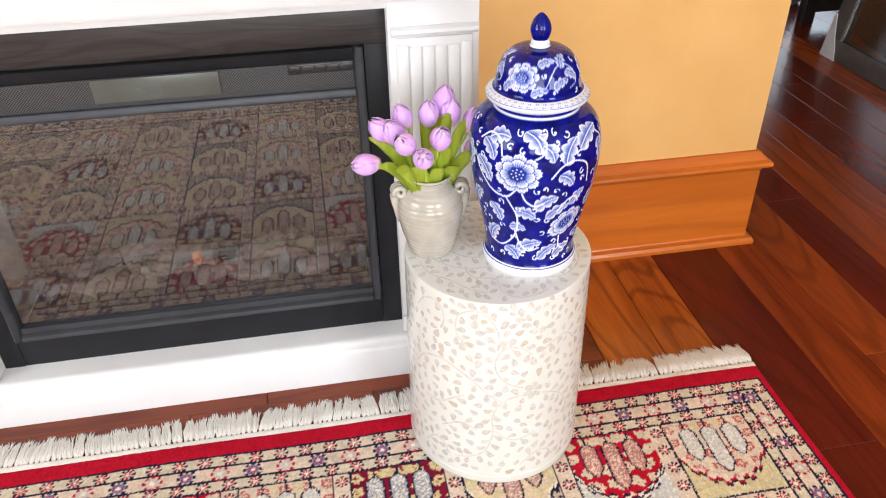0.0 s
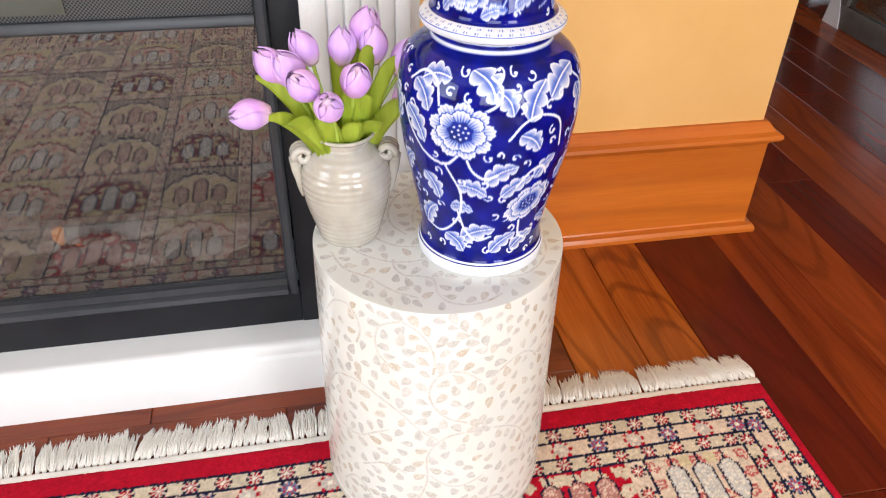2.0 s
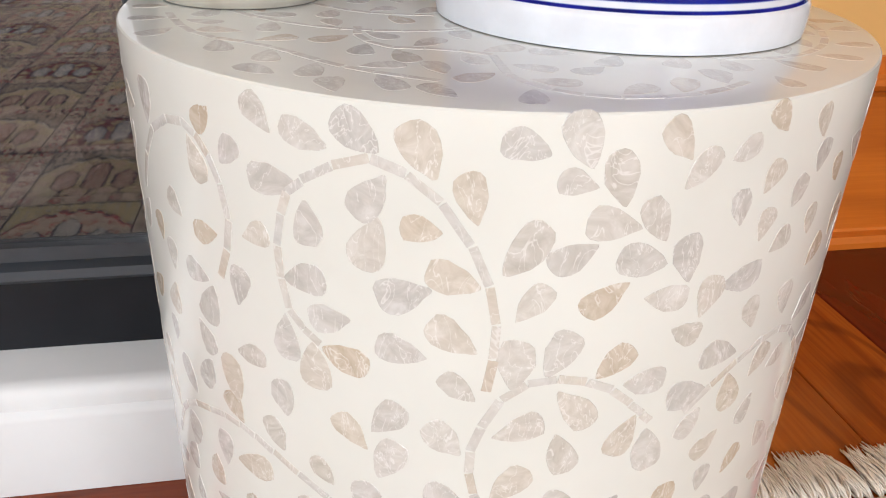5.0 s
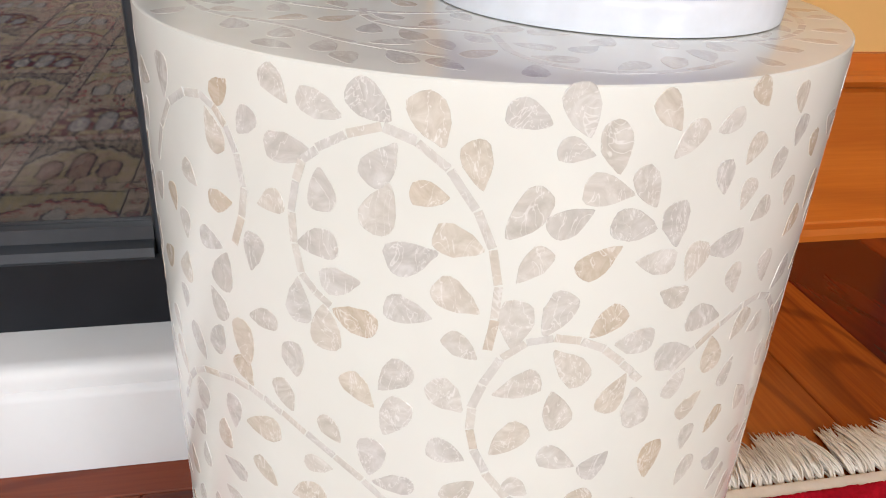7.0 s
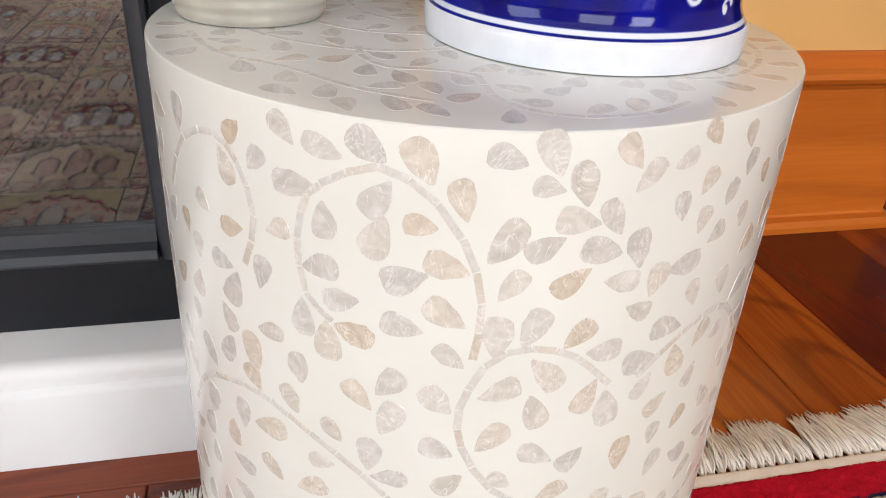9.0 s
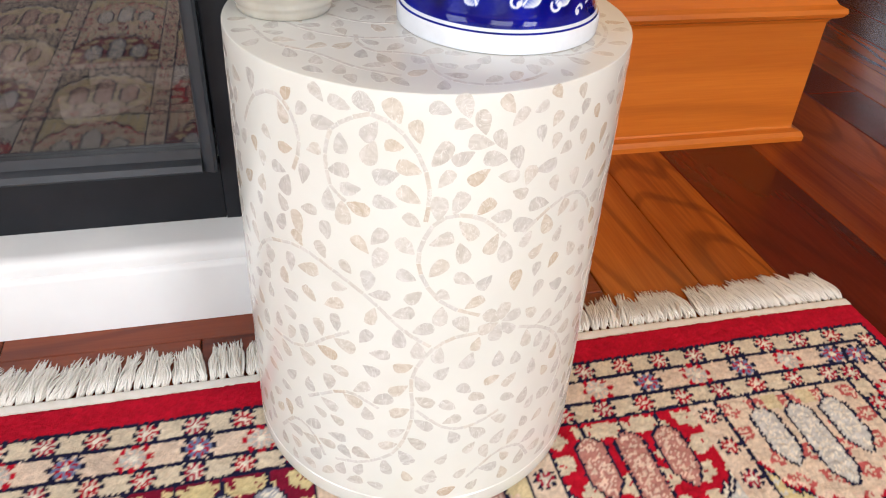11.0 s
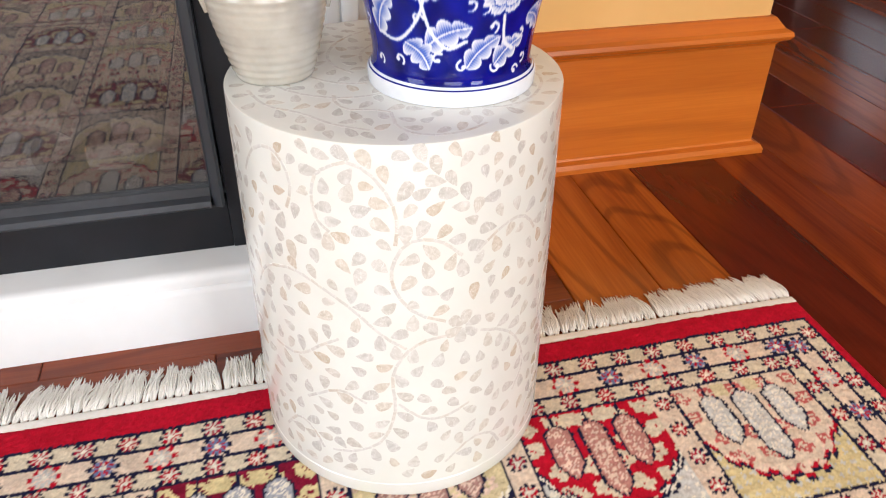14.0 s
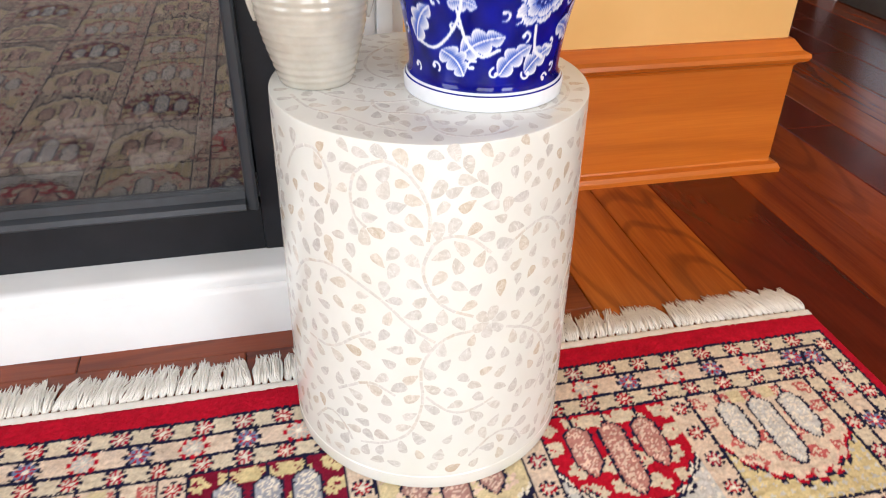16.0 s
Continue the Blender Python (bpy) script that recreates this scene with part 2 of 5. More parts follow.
M_LEAF, M_PETAL, M_SHELL, M_GRILLE, M_EMBER = leaf_green(), petal_lilac(), shell(), grille(), ember()
# the last value mixes in grey for the hazy look of the reflection
M_PANE = pane("smoked_fire_glass", 0.11, (0.72, 0.72, 0.74), 0.015)
M_MIRROR = pane("picture_glass", 0.35, (0.5, 0.5, 0.5))
M_WINDOW = pane("window_glass", 0.06, (0.98, 0.99, 0.99))


# ---- mesh helpers ----
def part(name, bm, material, parent=None, label="", smooth=None):
    """Links a bmesh as one mesh object, under a thing or a part."""
    me = bpy.data.meshes.new(name)
    if smooth is not None:
        for f in bm.faces:
            f.smooth = True
        me_angle = smooth
    bm.normal_update()
    bm.to_mesh(me)
    bm.free()
    if smooth is not None and smooth < 180:
        me.set_sharp_from_angle(angle=radians(me_angle))
    me.materials.append(material)
    ob = new(name, me)
    if parent is not None:
        ob.parent = parent
    if label:
        tagged(ob, label)
    return ob


def thing(name, label, category, at=(0, 0, 0), group="", kind=""):
    ob = new(name)
    ob.location = at
    ob.empty_display_size = 0.05
    return tagged(ob, label, category, group, kind)


def box(bm, x0, x1, y0, y1, z0, z1, bevel=0.0, segs=2):
    r = bmesh.ops.create_cube(bm, size=1)
    for v in r["verts"]:
        v.co = Vector(((x0 + x1) / 2 + v.co.x * (x1 - x0), (y0 + y1) / 2 + v.co.y * (y1 - y0), (z0 + z1) / 2 + v.co.z * (z1 - z0)))
    if bevel:
        edges = {e for v in r["verts"] for e in v.link_edges}
        bmesh.ops.bevel(bm, geom=list(edges), offset=bevel, segments=segs, affect="EDGES", profile=0.5)
    return bm


def boxed(name, dims, material, parent=None, label="", bevel=0.002, segs=2):
    return part(name, box(bmesh.new(), *dims, bevel, segs), material, parent, label, 40)


def sweep(stations):
    """A skin over rings of equal length, closed at both ends."""
    bm = bmesh.new()
    rings = [[bm.verts.new(p) for p in st] for st in stations]
    n = len(rings[0])
    for a, b in zip(rings, rings[1:]):
        for i in range(n):
            bm.faces.new((a[i], a[(i + 1) % n], b[(i + 1) % n], b[i]))
    bm.faces.new(rings[0][::-1])
    bm.faces.new(rings[-1])
    bmesh.ops.recalc_face_normals(bm, faces=bm.faces)
    return bm


def moulding(profile, x0, x1):
    return sweep([[(x, y, z) for y, z in profile] for x in (x0, x1)])


def smooth_curve(pts, n):
    """A Catmull-Rom curve through a few points."""
    pts = [Vector(p) for p in pts]
    ext = [2 * pts[0] - pts[1], *pts, 2 * pts[-1] - pts[-2]]
    out = []
    for k in range(n + 1):
        u = k / n * (len(pts) - 1)
        i = min(int(u), len(pts) - 2)
        f = u - i
        a, b, c, d = ext[i:i + 4]
        out.append(0.5 * (2 * b + (c - a) * f + (2 * a - 5 * b + 4 * c - d) * f * f + (3 * b - a - 3 * c + d) * f ** 3))
    return out


def tube(bm, pts, radii, n=8, flat=1.0):
    """A round or flattened tube along points."""
    rings = []
    for i, p in enumerate(pts):
        way = (pts[min(i + 1, len(pts) - 1)] - pts[max(i - 1, 0)]).normalized()
        side = way.cross(Vector((0.13, 0.21, 0.97))).normalized()
        up = side.cross(way)
        r = radii[i] if hasattr(radii, "__len__") else radii
        rings.append([bm.verts.new(p + side * (r * math.cos(2 * math.pi * k / n)) + up * (flat * r * math.sin(2 * math.pi * k / n))) for k in range(n)])
    for a, b in zip(rings, rings[1:]):
        for k in range(n):
            bm.faces.new((a[k], a[(k + 1) % n], b[(k + 1) % n], b[k]))
    bm.faces.new(rings[0][::-1])
    bm.faces.new(rings[-1])
    return bm


def lathe(profile, n):
    """A turned body; profile is (radius, height) from the middle of the foot to the middle of the top."""
    bm = bmesh.new()
    rings = []
    for r, z in profile:
        if r < 1e-5:
            rings.append([bm.verts.new((0, 0, z))])
        else:
            rings.append([bm.verts.new((r * math.sin(2 * math.pi * k / n), -r * math.cos(2 * math.pi * k / n), z)) for k in range(n)])
    for a, b in zip(rings, rings[1:]):
        for k in range(n):
            j = (k + 1) % n
            if len(a) == 1:
                bm.faces.new((a[0], b[j], b[k]))
            elif len(b) == 1:
                bm.faces.new((a[k], a[j], b[0]))
            else:
                bm.faces.new((a[k], a[j], b[j], b[k]))
    return bm


def coloured_mesh(name, verts, quads, colours, layer, material, parent=None):
    """A large mesh from arrays, with one colour a vertex."""
    me = bpy.data.meshes.new(name)
    nv, nq = len(verts), len(quads)
    me.vertices.add(nv)
    me.vertices.foreach_set("co", np.asarray(verts, dtype=np.float32).ravel())
    me.loops.add(nq * 4)
    me.loops.foreach_set("vertex_index", np.asarray(quads, dtype=np.int32).ravel())
    me.polygons.add(nq)
    me.polygons.foreach_set("loop_start", np.arange(nq, dtype=np.int32) * 4)
    me.polygons.foreach_set("use_smooth", np.ones(nq, dtype=bool))
    me.update(calc_edges=True)
    at = me.color_attributes.new(layer, "FLOAT_COLOR", "POINT")
    at.data.foreach_set("color", np.c_[colours, np.ones(nv)].astype(np.float32).ravel())
    me.materials.append(material)
    ob = new(name, me)
    if parent is not None:
        ob.parent = parent
    return ob


def grid_quads(rows, cols, wrap=False):
    i = np.arange(rows - 1)[:, None]
    j = np.arange(cols if wrap else cols - 1)[None, :]
    k = (j + 1) % cols
    return np.stack([i * cols + j, i * cols + k, (i + 1) * cols + k, (i + 1) * cols + j], -1).reshape(-1, 4)


# ---- structure ----
WALL_Y, WALL_X, TOP = 1.893, 1.117, 2.6
LEFT, RIGHT, BACK, FAR = -3.0, 3.4, -2.6, 5.6


def setting(name, dims, material, label, category, bevel=0.0):
    return tagged(boxed(name, dims, material, bevel=bevel), label, category, kind="structure")


setting("wall_north", (LEFT, WALL_X, WALL_Y, WALL_Y + 0.14, 0, TOP), M_WALL, "warm yellow painted wall behind the white fireplace", "wall", 0.004)
setting("wall_header", (WALL_X, RIGHT, WALL_Y, WALL_Y + 0.14, 2.15, TOP), M_WALL, "yellow painted wall over the wide opening", "wall")
setting("ceiling", (LEFT, RIGHT, BACK, FAR, TOP, TOP + 0.1), M_CEIL, "flat white painted ceiling", "ceiling")
setting("wall_hall", (LEFT, LEFT + 0.1, WALL_Y + 0.14, FAR, 0, TOP), M_PLAIN, "plain ochre wall closing the far room", "wall")


def wall_with_windows(name, axis, place, thick, a0, a1, openings, label):
    """A wall with openings right through it: piers, and pieces under and over each opening."""
    bm = bmesh.new()

    def piece(p, q, z0, z1):
        lo, hi = min(place, place + thick), max(place, place + thick)
        box(bm, *((p, q, lo, hi) if axis == "x" else (lo, hi, p, q)), z0, z1)
    edge = a0
    for p, q, z0, z1 in openings:
        piece(edge, p, 0, TOP)
        piece(p, q, 0, z0)
        piece(p, q, z1, TOP)
        edge = q
    piece(edge, a1, 0, TOP)
    return tagged(part(name, bm, M_PLAIN), label, "wall", kind="structure")


wall_with_windows("wall_south", "x", BACK, -0.14, LEFT, RIGHT, [(-1.4, 0.3, 0.5, 2.4), (1.15, 2.35, 0.5, 2.4)], "plain ochre wall with two tall windows")
wall_with_windows("wall_west", "y", LEFT, -0.14, BACK, WALL_Y, [(-1.15, 0.55, 0.5, 2.4)], "plain ochre wall with one tall window")
wall_with_windows("wall_east", "y", RIGHT, 0.14, BACK, FAR, [(3.7, 5.3, 0.25, 1.15)], "plain ochre side wall of the hall with a window")
wall_with_windows("wall_far", "x", FAR, 0.14, LEFT, RIGHT, [(-0.4, 0.9, 0.85, 2.45)], "plain ochre far wall of the hall with a window")


def window(name, axis, place, a0, a1, z0, z1, bars):
    w = tagged(new(name), "white framed window with slim glazing bars", "window", kind="structure")

    def piece(nm, p, q, s, u, mat_, d=0.03):
        dims = (p, q, place - d, place + d, s, u) if axis == "x" else (place - d, place + d, p, q, s, u)
        return boxed(nm, dims, mat_, w, bevel=0.003)
    piece("window_frame", a0, a0 + 0.06, z0, z1, M_WHITE)
    piece("window_frame", a1 - 0.06, a1, z0, z1, M_WHITE)
    piece("window_frame", a0 + 0.06, a1 - 0.06, z1 - 0.06, z1, M_WHITE)
    piece("window_frame", a0 + 0.06, a1 - 0.06, z0, z0 + 0.06, M_WHITE)
    for k in range(1, bars):
        c = a0 + (a1 - a0) * k / bars
        piece("glazing_bar", c - 0.02, c + 0.02, z0 + 0.06, z1 - 0.06, M_WHITE, 0.02)
    zc = (z0 + z1) / 2
    piece("glazing_bar", a0 + 0.06, a1 - 0.06, zc - 0.018, zc + 0.018, M_WHITE, 0.015)
    g = piece("pane", a0 + 0.06, a1 - 0.06, z0 + 0.06, z1 - 0.06, M_WINDOW, 0.003)
    g.visible_shadow = False


window("window_1", "x", BACK - 0.09, -1.4, 0.3, 0.5, 2.4, 3)
window("window_2", "x", BACK - 0.09, 1.15, 2.35, 0.5, 2.4, 2)
window("window_3", "y", LEFT - 0.09, -1.15, 0.55, 0.5, 2.4, 3)
window("window_5", "x", FAR + 0.09, -0.4, 0.9, 0.85, 2.45, 2)
window("window_4", "y", RIGHT + 0.09, 3.7, 5.3, 0.25, 1.15, 2)
setting("ground", (-60, 60, -60, 60, -0.35, -0.2), surface("lawn", (0.05, 0.09, 0.03), (0.09, 0.14, 0.05), 2, 0.9), "green lawn outside the windows", "ground")

# baseboard with a moulded cap and a shoe, turned round the wall's outer corner
SKIRT = [(0, 0), (0.036, 0), (0.036, 0.010), (0.031, 0.019), (0.018, 0.022), (0.016, 0.026), (0.016, 0.236), (0.020, 0.243), (0.033, 0.250),
         (0.038, 0.258), (0.036, 0.266), (0.024, 0.271), (0.017, 0.280), (0.008, 0.291), (0, 0.292)]
bm = sweep([[(-1.1, WALL_Y - d, z) for d, z in SKIRT], [(WALL_X + d, WALL_Y - d, z) for d, z in SKIRT], [(WALL_X + d, WALL_Y + 0.14 + d, z) for d, z in SKIRT]])
tagged(part("baseboard", bm, M_CHERRY), "tall orange-stained cherry baseboard with a moulded cap", "baseboard", kind="structure")


# ---- fireplace ----
mantel = thing("fireplace_mantel", "white painted fireplace surround with fluted pilasters and black panels", "fireplace", (-0.384, 1.57, 0))


def mp(name, bm, material, label="", smooth=40):
    ob = part(name, bm, material, mantel, label, smooth)
    ob.matrix_parent_inverse = Matrix.Translation(-mantel.location)
    return ob


CX, HALF = -0.384, 0.452
P0, P1 = CX + HALF, 0.243
BASE = [(1.86, 0), (1.503, 0), (1.503, 0.083), (1.5045, 0.088), (1.509, 0.091), (1.509, 0.1), (1.511, 0.108), (1.516, 0.1125), (1.524, 0.114), (1.86, 0.114)]
mp("base", moulding(BASE, 2 * CX - 0.262, 0.262), M_WHITE)


def pilaster(sign):
    lo, hi = (P0, P1) if sign > 0 else (2 * CX - P1, 2 * CX - P0)
    col = mp("pilaster", box(bmesh.new(), lo, hi, 1.534, 1.86, 0.114, 0.88, 0.0025), M_WHITE)
    bm = bmesh.new()
    # fluted face: raised reeds between narrow grooves
    a, b, n = lo + 0.014, hi - 0.014, 6
    step = (b - a) / n
    box(bm, a, b, 1.530, 1.5345, 0.16, 0.806, 0.0012)
    for k in range(n):
        reed = box(bmesh.new(), a + k * step + 0.0013, a + (k + 1) * step - 0.0013, 1.5265, 1.5298, 0.175, 0.79 if 0 < k < n - 1 else 0.795, 0.0014)
        part("reed", reed, M_WHITE, col, "", 40)
    part("fluted_panel", bm, M_WHITE, col, "", 40)
    cap = [(1.534, 0.808), (1.527, 0.810), (1.523, 0.816), (1.524, 0.822), (1.529, 0.826), (1.534, 0.828)]
    part("cap_moulding", moulding(cap, lo + 0.006, hi - 0.004), M_WHITE, col, "", 30)
    part("plinth", box(bmesh.new(), lo - 0.002, hi + 0.002, 1.522, 1.5335, 0.115, 0.158, 0.003), M_WHITE, col, "", 40)


pilaster(1)
pilaster(-1)
mp("frieze", box(bmesh.new(), 2 * CX - P1, P1, 1.536, 1.86, 0.862, 0.93, 0.002), M_WHITE)
SHELF = [(1.88, 0.932), (1.52, 0.932), (1.52, 0.9), (1.505, 0.892), (1.49, 0.888), (1.478, 0.89), (1.472, 0.898), (1.47, 0.91), (1.466, 0.918), (1.462, 0.93), (1.462, 0.962), (1.466, 0.966), (1.88, 0.966)]
mp("shelf", moulding(SHELF, 2 * CX - 0.272, 0.272), M_WHITE)
mp("top_board", box(bmesh.new(), CX - HALF, CX + HALF, 1.567, 1.59, 0.789, 0.866, 0.001), M_BOARD, "black board with visible wood grain")
for a, b in ((0.024, P0), (2 * CX - P0, 2 * CX - 0.024)):
    mp("side_board", box(bmesh.new(), a, b, 1.569, 1.59, 0.114, 0.788, 0.001), M_BLACK)
mp("bottom_board", box(bmesh.new(), 2 * CX - 0.0235, 0.0235, 1.571, 1.59, 0.114, 0.197, 0.001), M_BLACK)
mp("back_panel", box(bmesh.new(), 2 * CX - P0, P0, 1.84, 1.855, 0.114, 0.87), M_BOX)

insert = thing("electric_fireplace", "charcoal electric fireplace insert with glass front and log bed", "fireplace", (CX, 1.7, 0))


def ip(name, bm, material, label="", smooth=40):
    ob = part(name, bm, material, insert, label, smooth)
    ob.matrix_parent_inverse = Matrix.Translation(-insert.location)
    return ob


I0, I1 = 2 * CX - 0.021, 0.021
for side, (a, b) in (("right", (0.003, I1)), ("left", (I0, 2 * CX - 0.003))):
    s = 1 if side == "right" else -1
    edge, inn = (b, a) if s > 0 else (a, b)
    prof = [(inn, 1.576), (inn, 1.566), (inn + s * 0.004, 1.559), (edge - s * 0.004, 1.555), (edge, 1.558), (edge, 1.585), (inn, 1.585)]
    ip("frame_side", sweep([[(x, y, z) for x, y in prof] for z in (0.192, 0.787)]), M_STEEL)
RAIL = [(1.585, 0.192), (1.556, 0.192), (1.553, 0.196), (1.555, 0.204), (1.560, 0.207), (1.564, 0.2085), (1.566, 0.221), (1.575, 0.221), (1.585, 0.221)]
ip("frame_bottom", moulding(RAIL, I0 + 0.0185, I1 - 0.0185), M_STEEL)
HEAD = [(1.585, 0.787), (1.555, 0.787), (1.557, 0.782), (1.575, 0.759), (1.585, 0.759)]
ip("frame_top", moulding(HEAD, I0 + 0.0185, I1 - 0.0185), M_BLACK, "black sloping top edge")
ip("vent_grille", box(bmesh.new(), I0 + 0.019, I1 - 0.019, 1.574, 1.58, 0.703, 0.758), M_GRILLE, "dark perforated metal grille")
ip("display_window", box(bmesh.new(), -0.485, -0.253, 1.5705, 1.5735, 0.712, 0.757, 0.001), M_GLASSY, "pale smoked display strip")
panel = ip("control_panel", box(bmesh.new(), -0.124, 0.0, 1.5705, 1.5735, 0.7385, 0.7575, 0.0008), M_BUTTON)
for k in range(5):
    part("button", box(bmesh.new(), -0.121 + 0.0242 * k, -0.100 + 0.0242 * k, 1.5685, 1.571, 0.7415, 0.7545, 0.0012), M_BUTTON, panel, "", 40).matrix_parent_inverse = Matrix()
BAR = [(1.585, 0.686), (1.566, 0.686), (1.563, 0.689), (1.563, 0.699), (1.566, 0.703), (1.585, 0.703)]
ip("frame_crossbar", moulding(BAR, I0 + 0.0185, I1 - 0.0185), M_STEEL)
gl = ip("glass", box(bmesh.new(), I0 + 0.018, I1 - 0.018, 1.576, 1.580, 0.2195, 0.688), M_PANE, "dark reflective glass front")
gl.visible_shadow = False
ip("firebox", box(bmesh.new(), I0 + 0.02, I1 - 0.02, 1.80, 1.81, 0.2, 0.78), M_BOX)
ip("firebox_floor", box(bmesh.new(), I0 + 0.02, I1 - 0.02, 1.60, 1.80, 0.2, 0.212), M_BOX)
rnd = random.Random(4)
for k in range(13):
    cx, cy = -0.74 + 0.058 * k + rnd.uniform(-0.02, 0.02), rnd.uniform(1.62, 1.70)
    ang, ln, rad = rnd.uniform(-0.7, 0.7), rnd.uniform(0.09, 0.17), rnd.uniform(0.018, 0.032)
    d = Vector((math.cos(ang), math.sin(ang) * 0.5, rnd.uniform(-0.25, 0.35))) * ln / 2
    c = Vector((cx, cy, 0.225 + rad + rnd.uniform(0, 0.05)))
    pts = smooth_curve([c - d, c + Vector((0, 0, rnd.uniform(-0.01, 0.015))), c + d], 8)
    bm = tube(bmesh.new(), pts, [rad * (0.8 + 0.35 * noise.noise(Vector((k, 3.1 * i, 0)))) for i in range(9)], 9)
    for v in bm.verts:
        v.co += Vector((0, 0, 1)) * 0.006 * noise.noise(v.co * 45)
    ip("log", bm, M_LOG, "charred grey-brown imitation log" if k == 0 else "", 60)
for x, y, z, r in ((-0.385, 1.65, 0.30, 0.011), (-0.53, 1.64, 0.262, 0.010), (-0.36, 1.655, 0.285, 0.008), (-0.16, 1.64, 0.258, 0.006)):
    bm = bmesh.new()
    bmesh.ops.create_icosphere(bm, subdivisions=2, radius=r)
    for v in bm.verts:
        v.co = Vector((v.co.x * 1.1, v.co.y, v.co.z * 1.7)) * (1 + 0.3 * noise.noise(v.co * 160)) + Vector((x, y, z))
    ip("ember", bm, M_EMBER, "faint orange ember glow")
for ob in (mantel, insert):
    ob.location += Vector((0.028, 0.005, 0))
    ob.scale = (0.973, 1, 0.988)


# ---- drum stool with shell inlay ----
SX, SY, SR, SH, RUG_Z = 0.2440, 1.3225, 0.1748, 0.452, 0.012
stool = thing("drum_stool", "ivory drum stool inlaid with mother-of-pearl leaves, on the rug", "stool", (SX, SY, RUG_Z))


def girth(z):
    """The drum narrows a little towards its top."""
    return SR * (1.014 - 0.028 * z / SH)


prof = [(0, 0), (SR - 0.004, 0), (SR - 0.001, 0.002), (SR, 0.005), (SR, 0.0205), (SR - 0.0008, 0.0215), (SR - 0.0008, 0.0225), (SR, 0.0235)]
prof += [(SR, 0.0235 + (SH - 0.0265) * k / 30) for k in range(1, 31)] + [(SR - 0.0003, SH - 0.0007), (SR - 0.001, SH - 0.0001), (SR - 0.002, SH)] + [(SR * f, SH) for f in (0.9, 0.7, 0.45, 0.2)] + [(0, SH)]
part("body", lathe([(r * girth(z) / SR, z) for r, z in prof], 128), M_RESIN, stool, "", 30)


def on_side(s, z, off):
    a = s / SR
    r = girth(z) + off
    return Vector((r * math.sin(a), -r * math.cos(a), z))


def on_top(x, y, off):
    return Vector((x, y, SH + off))


def chip(bm, outline, centre, place, off=0.00016):
    """A thin inlaid chip over a flat outline, laid onto the side or the top."""
    top = [bm.verts.new(place(p[0], p[1], off)) for p in outline]
    low = [bm.verts.new(place(centre[0] + (p[0] - centre[0]) * 1.04, centre[1] + (p[1] - centre[1]) * 1.04, -0.0002)) for p in outline]
    mid = bm.verts.new(place(centre[0], centre[1], off * 1.25))
    n = len(outline)
    for i in range(n):
        j = (i + 1) % n
        bm.faces.new((top[i], top[j], mid))
        bm.faces.new((low[i], low[j], top[j], top[i]))


def drop(rng, c, ang, ln, wd):
    """A hand-cut leaf chip: drawn out to its stalk, broad and often nicked at its far end."""
    out = []
    lop, nick = rng.uniform(-0.16, 0.16), rng.uniform(0, 6.28)
    for k in range(18):
        u = 2 * math.pi * (k + 0.5) / 18
        p, q = -math.cos(u), math.sin(u)
        w = wd * 0.5 * q * (0.80 - 0.34 * p - 0.30 * max(0, p) ** 2) * (1 + lop * (1 if q > 0 else -1))
        l = ln * 0.5 * (p + 0.10 * max(0, -p) ** 6 - 0.05 * (p > 0.9))
        jit = 1 + 0.05 * math.sin(3 * u + nick) + rng.uniform(-0.075, 0.065)
        l, w = l * (1 + 0.4 * (jit - 1)), w * jit
        out.append((c[0] + l * math.cos(ang) - w * math.sin(ang), c[1] + l * math.sin(ang) + w * math.cos(ang)))
    return out


def arc_points(path, n):
    return [(p.x, p.y) for p in smooth_curve([(a, b, 0) for a, b in path], n)]


def deg(path):
    return [(radians(a) * SR, z) for a, z in path]


